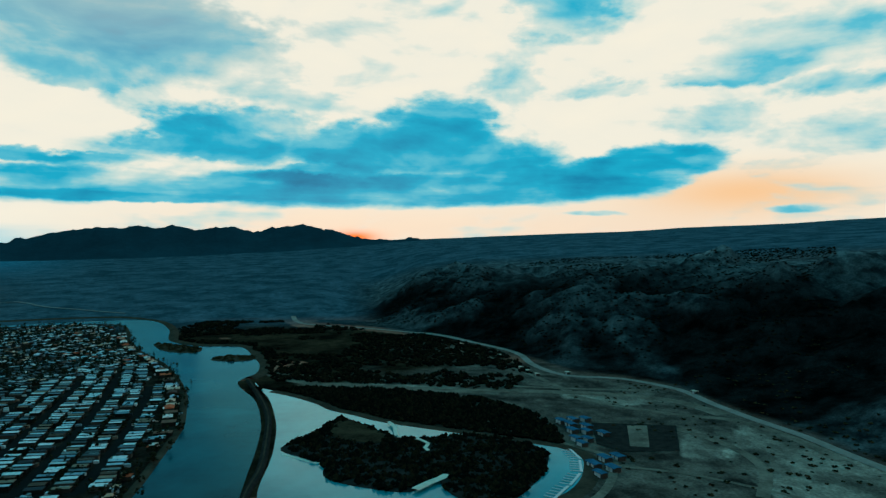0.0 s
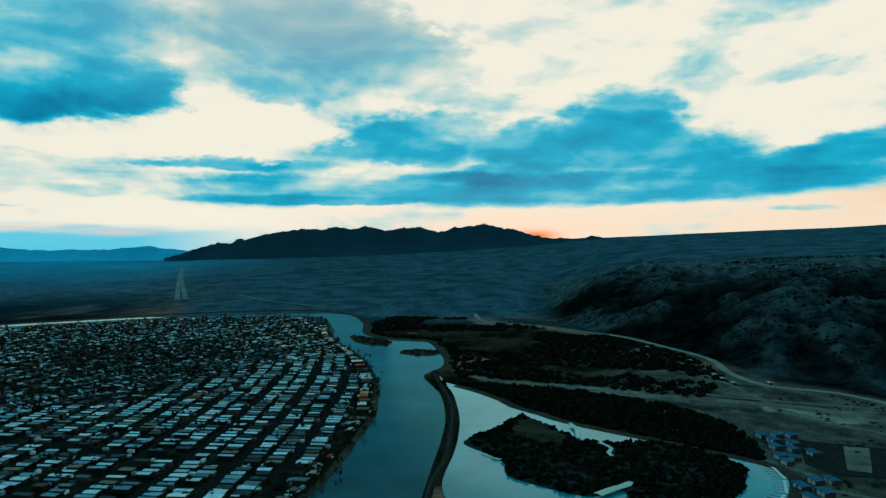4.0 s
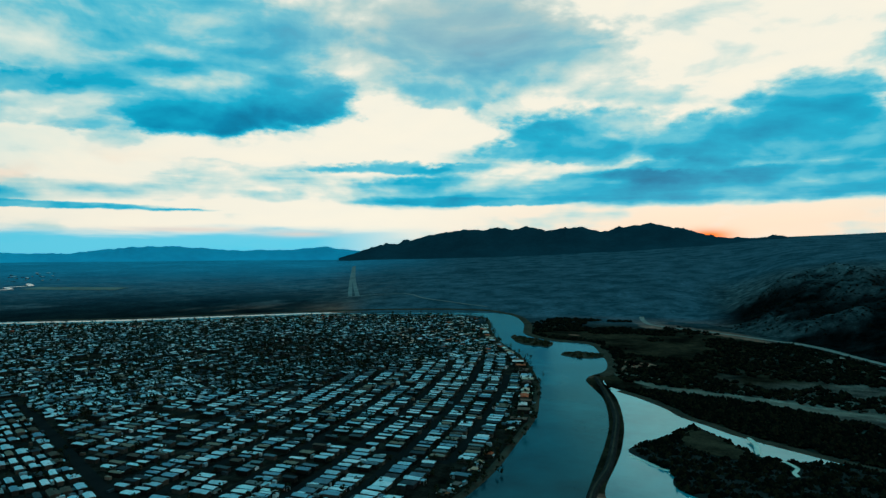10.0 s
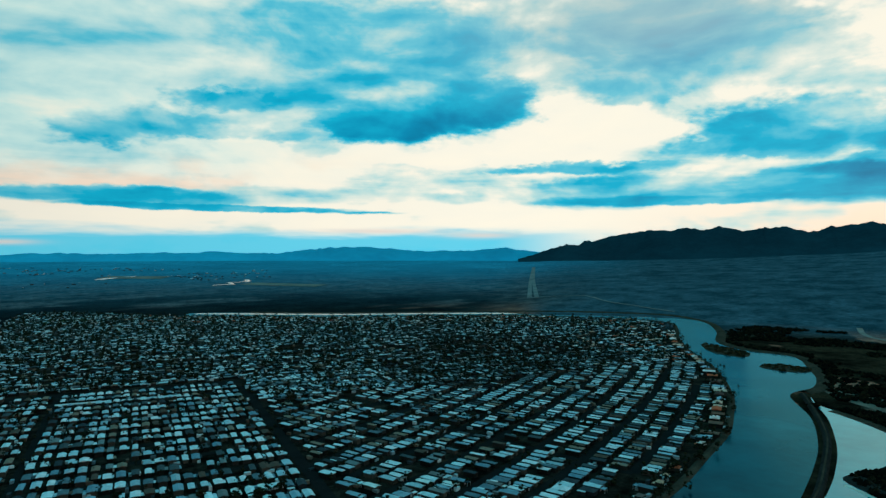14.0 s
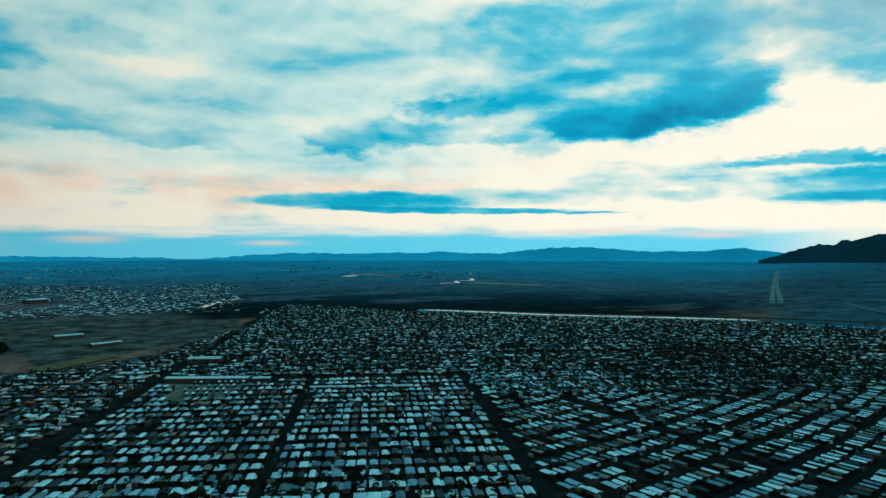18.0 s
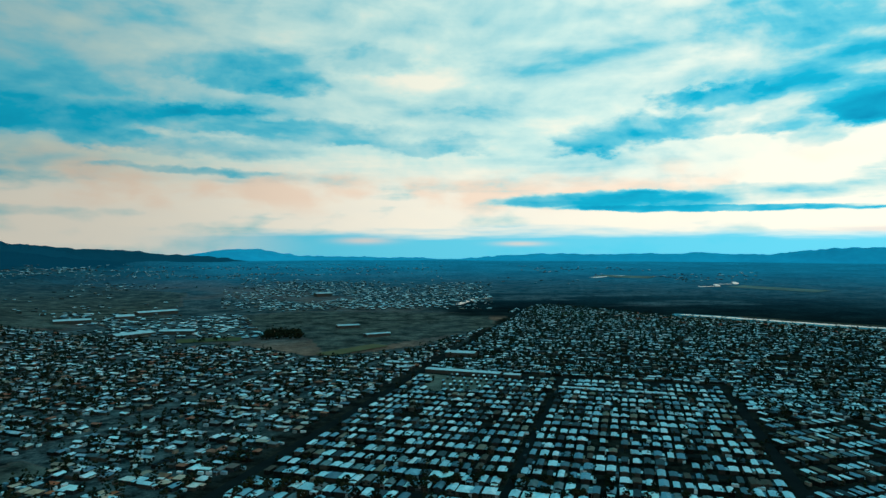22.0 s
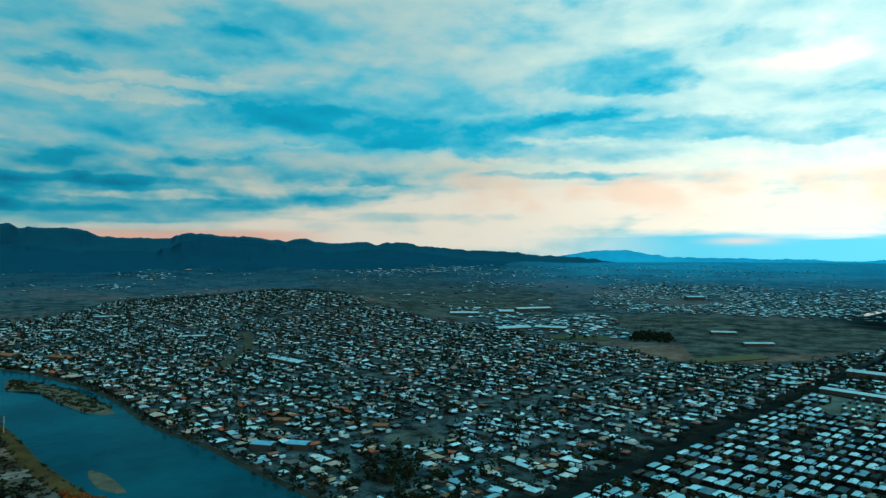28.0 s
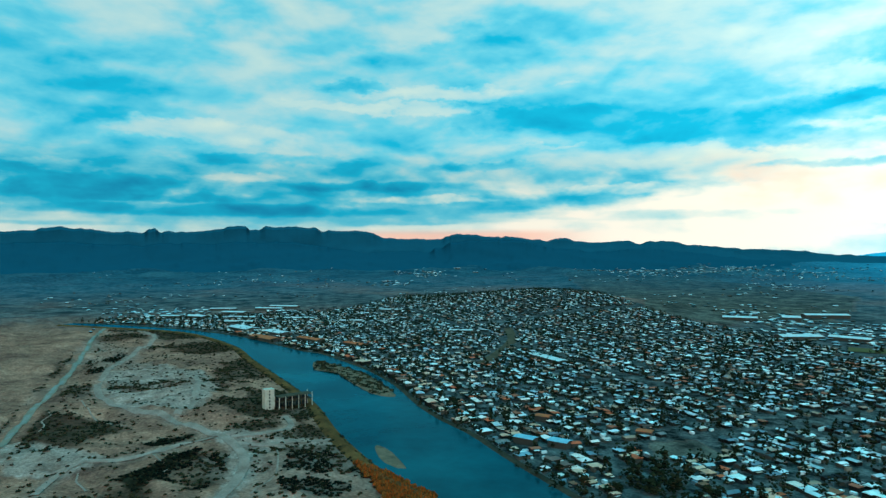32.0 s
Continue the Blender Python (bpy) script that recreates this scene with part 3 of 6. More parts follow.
# ---- the plan, in metres; the eye hovers over the origin ----
RIVER_TOWN = [(-1562, 269), (-1465, 334), (-1288, 412), (-1120, 456), (-894, 462), (-842, 470), (-728, 456), (-655, 441), (-587, 420), (-534, 398), (-497, 383), (-450, 368), (-392, 355), (-329, 334), (-252, 312), (-150, 281),
    (-25, 256), (100, 231), (225, 200), (325, 186), (391, 188), (462, 201), (538, 216), (602, 238), (669, 264), (752, 306), (848, 364), (926, 425), (1056, 506),
    (1181, 569), (1262, 625), (1269, 712), (1169, 919), (1028, 1048), (831, 1200), (700, 1344), (600, 1438)]
RIVER_DESERT = [(-1525, 250), (-1421, 309), (-1221, 401), (-1012, 404), (-846, 369), (-600, 318), (-464, 274), (-362, 249), (-309, 246), (-200, 206), (-75,
    169), (50, 131), (175, 106), (288, 102), (375, 119), (430, 129), (494, 140.5), (558, 155.5), (641, 184.5), (725, 228), (781, 222), (838, 234), (890, 256), (989,
    306), (1000, 375), (1056, 440), (1205, 505), (1344, 600), (1369, 725), (1231, 962), (1085, 1100), (888, 1256), (750, 1406), (650, 1500)]
LEVEE_LINE = [(738, 220), (688, 198), (641, 178), (600, 162), (558, 149), (494, 134), (456, 126), (430, 122), (392, 119), (338, 108)]
LAGOON = [(731, 210), (700, 196), (670, 154), (636, 118), (609, 98), (591, 74), (568, 46), (534, -21), (512, -65), (495, -95), (469, -108), (434, -102), (404,
    -89), (381, -69), (338, -25), (328, 38), (356, 88), (392, 111.5), (456, 121), (494, 127.5), (558, 142.5), (641, 170), (688, 191.5)]
LAGOON_ISLE = [(488, 121), (531, 102), (576, 91), (550, 65), (521, 42), (510, 18), (525, -21), (502, -64), (475, -76), (439, -69), (402, -51), (375, -28), (398,
    -5), (422, 1), (405, 15), (401, 29), (422, 74), (450, 82), (465, 98)]
HIGHWAY = [(1438, 330), (1340, 300), (1282, 260), (1228, 151), (1135, 20), (1030, -55), (938, -105), (846, -116), (789, -134), (765, -157), (752, -207), (695, -251), (632, -261), (570, -275), (523, -289), (476, -296), (380, -315), (290, -340)]
ISLE_NORTH = [(1020, 449), (1004, 401), (971, 359), (932, 354), (941, 395), (981, 431)]
SPIT = [(874, 312), (910, 298), (900, 256), (875, 256), (861, 278)]
ISLE_WEST = [(-789, 429), (-754, 438), (-686, 433), (-624, 420), (-572, 402), (-547, 388), (-571, 379), (-627, 390), (-699, 409), (-735, 400)]
BAR = [(-422, 282), (-398, 280), (-360, 266), (-375, 260), (-406, 271)]
DESERT_ROAD = [(-1401, 304), (-1125, 222), (-846, 140), (-700, 91), (-599, 58), (-375, -15), (-188, -75)]
LOOP_PALE = [[(-859, 189), (-874, 255), (-817, 286), (-703, 268), (-600, 210), (-625, 182), (-664, 155), (-753, 160)], [(-485, 217), (-460, 268), (-445, 261), (-452, 229), (-461, 206)],
             [(-531, 191), (-497, 217), (-438, 198), (-410, 178), (-386, 155), (-394, 146), (-446, 177)], [(-599, 57), (-590, 80), (-544, 97), (-509, 114), (-490, 84), (-519, 50)]]
HOLLOWS = [[(-446, 223), (-432, 252), (-378, 236), (-330, 223), (-367, 179), (-400, 190)], [(-624, 114), (-629, 141), (-562, 156), (-527, 182), (-512, 159), (-535, 120), (-567, 108)],
           [(-492, 158), (-481, 183), (-436, 168), (-409, 143), (-426, 108), (-458, 103)], [(-1007, 222), (-1047, 267), (-927, 232), (-867, 180), (-901, 172)]]
PATHS = [[(-686, 101), (-670, 102), (-650, 92), (-624, 90), (-609, 84)], [(-710, 131), (-653, 131), (-617, 138), (-585, 144)], [(-494, 138), (-469, 139), (-457, 138), (-450, 131)],
         [(-461, 218), (-431, 205), (-402, 188), (-394, 174), (-386, 165)], [(-489, 90), (-480, 87), (-463, 88), (-452, 88)], [(-408, 222), (-399, 222), (-389, 213)]]
LAGOON_BELT = [(690, 205), (700, 150), (690, 49), (655, -35), (600, -80), (541, -95), (500, -92), (505, -62), (528, -25), (550, 26), (568, 62), (600, 100), (630, 128), (665, 170)]
TRACK_D = [(-791, 267), (-729, 252), (-644, 219), (-599, 193), (-585, 184)]
TRACK_E = [(-456, 266), (-461, 239), (-470, 221), (-483, 200)]
TRACK_A = [(-1288, 326), (-1162, 328), (-1088, 300), (-950, 225), (-818, 174), (-750, 156), (-694, 152), (-638, 162), (-581, 176), (-514, 191), (-459, 191),
    (-416, 169), (-392, 148), (-350, 112)]
TRACK_B = [(-505, 187), (-509, 163), (-498, 138), (-498, 116), (-506, 96), (-498, 79), (-470, 62)]
TRACK_C = [(-496, 197), (-491, 217), (-497, 239), (-510, 255), (-541, 264)]
# skylines: bearing and height in degrees as seen from the eye
SKY_WEST = [(-6.2, 0.44), (-1.8, 0.79), (1.4, 0.85), (5.2, 0.73), (7.6, 0.88), (9.0, 1.28), (10.5, 1.73), (12.2, 2.03), (14.0, 1.74), (16.0, 1.45), (17.9,
    1.75), (19.9, 1.55), (22.4, 1.69), (24.8, 1.73), (26.7, 1.58), (28.6, 1.57), (30.5, 1.32), (33.2, 0.60), (36.4, -0.11), (38.9, -0.83)]
SKY_FAR = [(34.7, -0.50), (38.1, -0.11), (39.9, 0.10), (44.2, -0.17), (47.9, -0.14), (52.8, 0.18), (55.5, 0.08), (59.3, -0.32), (62.2, -0.42), (65.1, -0.23),
    (71.6, -0.44), (76.5, -0.35), (81.4, -0.55), (84.6, -0.84), (90.5, -0.73), (98.7, -0.57), (102.0, -0.05), (104.1, -0.01), (106.1, -0.22)]
SKY_SOUTH = [(106.1, -0.63), (108.5, -0.51), (110.3, -0.33), (112.2, -0.11), (115.0, -0.10), (117.1, 0.14), (118.6, 0.24), (120.0, 0.31), (120.9, 0.67), (122.7, 0.64), (123.6, 0.51), (124.5, 0.66), (126.9, 0.63), (129.0, 0.66),
    (129.7, 0.94), (130.4, 0.89), (131.6, 0.76), (133.8, 1.11), (136.8, 1.13), (137.5, 1.38), (139.5, 1.30), (140.5, 0.97), (145.5, 1.07), (146.4, 1.42), (147.9, 1.76), (150.8, 1.71), (151.4, 1.96), (155.5, 2.04), (156.0, 1.75), (156.8, 1.70),
    (157.1, 2.08), (157.8, 2.17), (158.6, 2.02), (158.9, 1.83), (161.8, 1.62), (163.7, 1.57), (164.1, 1.88), (164.6, 1.83), (164.9, 1.56), (167.1, 1.45), (168.7, 1.70), (170.0, 1.73), (170.6, 1.89), (171.9, 1.79), (172.4, 1.57), (174.5, 1.50), (-176.5, 1.01)]
SKY_FRONT = [(112.2, -1.1), (118.3, -0.5), (122.7, 0.07), (127.3, -0.19), (131.2, 0.12), (133.1, 0.72), (136.5, 0.88), (139.5, 0.65), (141.5, -0.13), (146.9, -0.21), (149.9, 0.20), (153.2, 0.79), (157.4, 0.70), (163.0, 0.61), (167.1, 0.43), (171.0, 0.78), (174.5, 0.60), (182.0, -0.9)]
SKY_FAN = [(-34.2, 2.32), (-31.8, 2.21), (-28.1, 2.02), (-24.1, 1.86), (-19.8, 1.72), (-15.3, 1.47), (-10.6, 1.34), (-5.7, 1.15), (-0.8, 1.05), (4.2, 0.89), (11.0, 0.76)]
DESERT = [(-1400, 310), (-1221, 395), (-1012, 395), (-846, 360), (-600, 310), (-464, 266), (-362, 240), (-300, 238), (-250, 60), (-600, 45), (-1000, 165)]
VACANT = [[(-290, 445), (-268, 480), (-232, 455), (-262, 415)], [(-275, 372), (-254, 413), (-210, 385), (-223, 340)], [(-622, 590), (-690, 695), (-765, 797), (-853, 878), (-867, 862), (-775, 775), (-700, 675), (-634, 580)],
          [(20, 815), (10, 780), (130, 735), (145, 765)], [(40, 770), (25, 690), (80, 680), (105, 740)], [(510, 880), (560, 890), (550, 825), (500, 840)], [(-360, 1040), (-250, 1060), (-150, 1120), (-200, 1230), (-360, 1150)], [(60, 930), (60, 890), (110, 880), (115, 930)]]
BARE = [[(-355, 1489), (-236, 1594), (-68, 1570), (92, 1532), (115, 1393), (6, 1251), (-73, 1135), (-129, 1180), (-169, 1321), (-278, 1306)], [(-828, 1573), (-659, 1757), (-491, 1418), (-663, 1260)],
        [(-1990, 2380), (-1420, 2620), (-690, 2150), (-540, 1620), (-630, 1370), (-602, 1200), (-800, 1215), (-960, 1480), (-1300, 1700)], [(-320, 1516), (200, 1540), (190, 1263), (120, 1169), (-13, 1035), (-105, 925), (-150, 1101), (-294, 1281)]]
SCARS = [[(529, -196), (534, -234), (482, -224), (457, -181), (475, -172)], [(463, -127), (463, -163), (423, -164), (413, -117)], [(690, -128), (672, -190), (640, -232), (620, -170), (660, -120)], [(735, 196), (722, 60), (700, -60), (672, -60), (690, 60), (712, 190)], [(560, -255), (470, -200), (380, -200), (300, -260), (420, -300), (520, -285)]]
GLINT_EDGES = [[(426, -3), (418, 3), (410, 10), (400, 17)], [(556, 46), (541, 40), (526, 38), (514, 36)], [(506, 19), (494, 11), (484, 13), (476, 10)]]
DRY_ISLE = [(558, 88), (549, 68), (517, 46), (497, 46), (497, 61), (516, 88)]
FAN_END = SKY_FAN[:8] + [(4.2, 0.75), (12.0, 0.15), (20.0, -0.3), (30.0, -0.6), (42.0, -0.95)]
GRID_U, GRID_V = np.array((0.33, 0.944)), np.array((0.944, -0.33))
ROAD_EAST, ROAD_MID, ROAD_WEST, CROSS = 106.0, -70.0, -241.0, 765.0


def inside(x, y, poly):
    """Which of the points x, y lie in the polygon."""
    x, y = np.asarray(x, float), np.asarray(y, float)
    hit = np.zeros(x.shape, bool)
    for (ax, ay), (bx, by) in zip(poly, poly[1:] + poly[:1]):
        if ay != by:
            hit ^= ((ay > y) != (by > y)) & (x < (bx - ax) * (y - ay) / (by - ay) + ax)
    return hit


def gap_to(x, y, line, closed=False):
    """Distance from the points to a line."""
    x, y = np.asarray(x, float), np.asarray(y, float)
    best = np.full(x.shape, 1e9)
    pairs = zip(line, line[1:] + line[:1]) if closed else zip(line, line[1:])
    for (ax, ay), (bx, by) in pairs:
        dx, dy = bx - ax, by - ay
        s = np.clip(((x - ax) * dx + (y - ay) * dy) / (dx * dx + dy * dy + 1e-9), 0, 1)
        best = np.minimum(best, np.hypot(x - ax - s * dx, y - ay - s * dy))
    return best


def smooth_line(line, step=8.0, closed=False):
    """A Catmull-Rom curve through the line's points."""
    p = [np.array(q, float) for q in line]
    n = len(p)
    out = []
    for i in range(n if closed else n - 1):
        a, b, c, d = (p[(i + k) % n] if closed else p[min(max(i + k, 0), n - 1)] for k in (-1, 0, 1, 2))
        m = max(1, int(np.linalg.norm(c - b) / step))
        for k in range(m):
            s = k / m
            out.append(0.5 * (2 * b + (c - a) * s + (2 * a - 5 * b + 4 * c - d) * s * s + (3 * b - a - 3 * c + d) * s ** 3))
    if not closed:
        out.append(p[-1])
    return [(float(q[0]), float(q[1])) for q in out]


RIVER = RIVER_TOWN + RIVER_DESERT[::-1]
TOWN = RIVER_TOWN + [(300, 1900), (-600, 2100), (-1900, 1500), (-1700, 400)]


def value_noise(x, y, size, seed):
    """Smooth random field between -1 and 1 with features of that size."""
    fx, fy = x / size, y / size
    ix, iy = np.floor(fx), np.floor(fy)
    tx, ty = fx - ix, fy - iy
    tx, ty = tx * tx * (3 - 2 * tx), ty * ty * (3 - 2 * ty)

    def at(a, b):
        return np.modf(np.abs(np.sin(a * 127.1 + b * 311.7 + seed * 74.7) * 43758.5453))[0] * 2 - 1
    return (at(ix, iy) * (1 - tx) + at(ix + 1, iy) * tx) * (1 - ty) + (at(ix, iy + 1) * (1 - tx) + at(ix + 1, iy + 1) * tx) * ty


def rough_noise(x, y, size, seed, octaves=4, ridge=False):
    total, amp = 0, 1.0
    for k in range(octaves):
        v = value_noise(x, y, size / 2 ** k, seed + k)
        total = total + amp * ((1 - 2 * np.abs(v)) if ridge else v)
        amp *= 0.5
    return total


def step(v, lo, hi):
    s = np.clip((v - lo) / (hi - lo), 0, 1)
    return s * s * (3 - 2 * s)


FOOT = [(-60, 520), (-34, 565), (-29, 625), (-25.7, 662), (-22.4, 712), (-19.8, 767), (-15.3, 808), (-11.1, 832), (-5.8, 969), (1.2, 1118), (5, 1250), (8, 1340), (40, 1500)]
CREST = [(-60, -0.8), (-34, -1.1), (-12, -1.5), (-3, -1.9), (2, -2.6), (5, -4.0), (8, -5.6), (12, -6.0)]


def height(x, y):
    """Height of the land."""
    x, y = np.asarray(x, float), np.asarray(y, float)
    r, az = np.hypot(x, y), np.degrees(np.arctan2(y, x))
    # the plain bends up towards the ranges to fit the camera's view
    u = np.maximum(r - 1500, 0)
    z = np.where(r > 1500, 150 * (1 - r / (1500 + u / (1 - np.minimum(u, 3400) / 5593))), 0.0)
    # eroded bluffs in the west with the long fan behind
    near_west = step(-az, -13, -3)
    foot = np.interp(az, *zip(*FOOT))
    top = near_west * (foot + 620) + (1 - near_west) * 1500
    zt = np.maximum(150 + top * np.tan(np.radians(np.interp(az, *zip(*CREST)))), 0) * near_west
    ze = 150 + 4800 * np.tan(np.radians(np.interp(az, *zip(*FAN_END))))
    rise = step(r, foot, top) ** 0.8
    fan = zt + (ze - zt) * np.clip((r - top) / (4800 - top), 0, 1) ** 0.9
    hills = rise * zt + rough_noise(x, y, 210, 3, 6, True) * 24 * step(r, foot, foot + 200) * (1 - step(r, top + 100, top + 700)) * step(-az, -9, -2)
    west = step(-az, -42, -34) * step(az, -75, -50)
    z = z + west * (np.where(r > top, fan, hills * near_west) + rough_noise(x, y, 420, 9, 4) * 3.0 * step(r, top, top + 300) - np.where(r > top, z, z * near_west * (r > foot)))
    # foothills before the southern range
    z = z + step(az, 100, 118) * step(r, 2000, 3600) * np.maximum(rough_noise(x, y, 420, 51, 5, True) * 17, -6)
    # mound with houses in the south
    z = z + 46 * np.exp(-(((x + 1075) / 330) ** 2 + ((y - 1245) / 260) ** 2))
    # uneven desert terrace beside the river
    terrace = step(az, 143, 158) + step(-az, 150, 178)
    away = gap_to(x, y, RIVER_DESERT) if np.ndim(x) else 50
    side = step(away, 10, 60) * ~inside(x, y, RIVER) * ~inside(x, y, TOWN)
    z = z + terrace * side * np.clip(rough_noise(x, y, 120, 21, 5) * 4.0 + 1.5 + 3.2 * rough_noise(x, y, 52, 27, 4, True) + 7 * np.exp(-(((x + 560) / 40) ** 2 + ((y - 218) / 20) ** 2)), 0, 13) * (r < 1700)
    return z


def mesh_object(name, verts, faces, materials, smooth=False, slots=None):
    me = bpy.data.meshes.new(name)
    me.from_pydata(verts, [], faces)
    for m in materials:
        me.materials.append(m)
    if slots is not None:
        me.polygons.foreach_set("material_index", np.asarray(slots, np.int32))
    if smooth:
        me.polygons.foreach_set("use_smooth", np.ones(len(me.polygons), bool))
    me.update()
    return new(name, me)


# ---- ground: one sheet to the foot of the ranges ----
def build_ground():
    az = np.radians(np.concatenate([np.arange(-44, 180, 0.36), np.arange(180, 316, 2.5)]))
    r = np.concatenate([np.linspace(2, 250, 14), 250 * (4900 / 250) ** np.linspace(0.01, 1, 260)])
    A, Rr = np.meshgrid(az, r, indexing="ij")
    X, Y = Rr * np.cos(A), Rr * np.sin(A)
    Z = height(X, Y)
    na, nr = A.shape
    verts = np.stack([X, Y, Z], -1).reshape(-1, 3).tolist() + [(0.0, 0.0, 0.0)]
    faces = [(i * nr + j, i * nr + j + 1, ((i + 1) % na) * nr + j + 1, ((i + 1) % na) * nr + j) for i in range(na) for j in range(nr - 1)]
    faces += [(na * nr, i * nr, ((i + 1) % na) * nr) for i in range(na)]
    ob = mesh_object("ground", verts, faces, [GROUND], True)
    deg = np.degrees(A)
    deg = np.where(deg > 180, deg - 360, deg)
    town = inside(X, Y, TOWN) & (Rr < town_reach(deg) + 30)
    scrub = (~inside(X, Y, TOWN)) & (deg < 30) & (deg > -11 + 9 * rough_noise(X, Y, 90, 61, 3)) & (Rr < np.interp(deg, *zip(*FOOT)) + 40) & (gap_to(X, Y, HIGHWAY) > 25) & (rough_noise(X, Y, 120, 5, 3) > -0.5)
    # thicket floor darkened, the shade under the brush painted in
    scrub |= inside(X, Y, LAGOON_ISLE) | inside(X, Y, LAGOON_BELT)
    # the fan's colour carries its blue haze
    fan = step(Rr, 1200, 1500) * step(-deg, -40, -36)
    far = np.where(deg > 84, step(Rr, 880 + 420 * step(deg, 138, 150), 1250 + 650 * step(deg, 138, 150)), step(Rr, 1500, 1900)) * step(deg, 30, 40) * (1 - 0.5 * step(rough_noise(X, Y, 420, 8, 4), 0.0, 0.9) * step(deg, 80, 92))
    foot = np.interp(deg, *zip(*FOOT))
    # painted shade on the bluff faces, painted light on ridges and plateau
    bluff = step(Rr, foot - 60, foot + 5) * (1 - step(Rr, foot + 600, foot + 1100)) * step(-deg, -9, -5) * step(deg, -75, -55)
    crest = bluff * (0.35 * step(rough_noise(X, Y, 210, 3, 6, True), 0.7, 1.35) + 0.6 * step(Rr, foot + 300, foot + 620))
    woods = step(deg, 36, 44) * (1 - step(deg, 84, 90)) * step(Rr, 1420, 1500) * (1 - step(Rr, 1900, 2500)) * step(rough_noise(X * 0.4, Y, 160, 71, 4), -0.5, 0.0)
    # masks for the blue haze painted on the far land
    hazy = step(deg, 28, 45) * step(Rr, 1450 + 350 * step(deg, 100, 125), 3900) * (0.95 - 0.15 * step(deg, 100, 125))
    far_haze = step(deg, 26, 42) * step(Rr, 2500, 4600) * (0.85 - 0.75 * step(deg, 98, 120))
    slope_haze = step(deg, 102, 118) * (deg > 0) * step(Rr, 1900, 3300) * 0.85
    flat = step(-deg + 7 * rough_noise(X, Y, 110, 91, 4), -3, 5) * step(deg, -75, -60) * (1 - step(Rr, foot - 50, foot + 10))
    pale = inside(X, Y, DESERT) * step(rough_noise(X, Y, 110, 41, 4), 0.1, 0.5) * 0.4
    for poly in LOOP_PALE:
        pale = np.maximum(pale, inside(X, Y, poly) * step(rough_noise(X, Y, 40, 43, 4), -0.9, -0.2))
    tracks = np.minimum.reduce([gap_to(X, Y, line) for line in (TRACK_A, TRACK_B, TRACK_C, TRACK_D, TRACK_E)])
    pale = np.maximum(pale, inside(X, Y, DESERT) * (1 - step(tracks, 3, 10)) * 0.45)
    hollow = sum(inside(X, Y, poly) for poly in HOLLOWS) * step(rough_noise(X, Y, 40, 29, 3), -0.3, 0.2)
    hollow = np.maximum(hollow, inside(X, Y, DESERT) * step(rough_noise(X, Y, 85, 8, 3), 0.0, 0.35) * 0.8)
    scrub = np.maximum(scrub, hollow * step(tracks, 5, 9) * step(gap_to(X, Y, DESERT_ROAD), 8, 14))
    yards = town * step(-(X * GRID_V[0] + Y * GRID_V[1]), -ROAD_WEST, -ROAD_WEST + 60)
    for poly in BARE:
        open_land = inside(X, Y, poly)
        flat, far, town = np.maximum(flat, open_land), far * (1 - 0.8 * open_land), town & ~open_land
        yards, hazy = yards * ~open_land, hazy * (1 - 0.6 * open_land)
    for poly in (VACANT[0],):
        flat = np.maximum(flat, 1.0 * inside(X, Y, poly))
        town = town & ~inside(X, Y, poly)
        yards = yards * ~inside(X, Y, poly)
    dust = sum(inside(X, Y, poly) for poly in SCARS) * step(rough_noise(X, Y, 45, 83, 4), -0.6, 0.5) * 0.75
    for name, mask in (("dust", dust), ("far_haze", far_haze), ("slope_haze", slope_haze), ("yards", yards), ("flat", flat), ("crest", crest), ("woods", woods), ("hazy", hazy), ("pale", pale), ("bluff", bluff), ("town", town), ("scrub", scrub), ("fan", fan), ("far", far)):
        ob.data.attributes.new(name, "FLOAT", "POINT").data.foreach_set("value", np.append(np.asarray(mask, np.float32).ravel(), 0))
    return tagged(ob, "brown desert gravel plain with scrub and town lots", "ground", kind="structure")


REACH = [(-180, 0), (10, 0), (15, 1500), (20, 1750), (78, 1750), (80, 1620), (81, 1400), (84, 1150), (88, 990), (93, 920), (98, 905), (103, 1020), (108, 1100), (111, 1170), (115, 1270), (119, 1330), (122, 1430), (125, 1560), (129, 1750), (131, 2050), (144, 2050), (147, 1750), (150, 1620), (168, 1600), (172, 0), (180, 0)]


def town_reach(deg):
    return np.interp(deg, *zip(*REACH))


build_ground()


def sheet(name, outline, z, material_, label, category):
    """A flat sheet with a closed outline."""
    bm = bmesh.new()
    f = bm.faces.new([bm.verts.new((x, y, z)) for x, y in outline])
    if f.calc_area() and f.normal.z < 0:
        f.normal_flip()
    bmesh.ops.triangulate(bm, faces=bm.faces[:])
    for f in bm.faces:
        if f.normal.z < 0:
            f.normal_flip()
    me = bpy.data.meshes.new(name)
    bm.to_mesh(me)
    bm.free()
    me.materials.append(material_)
    return tagged(new(name, me), label, category, kind="structure")


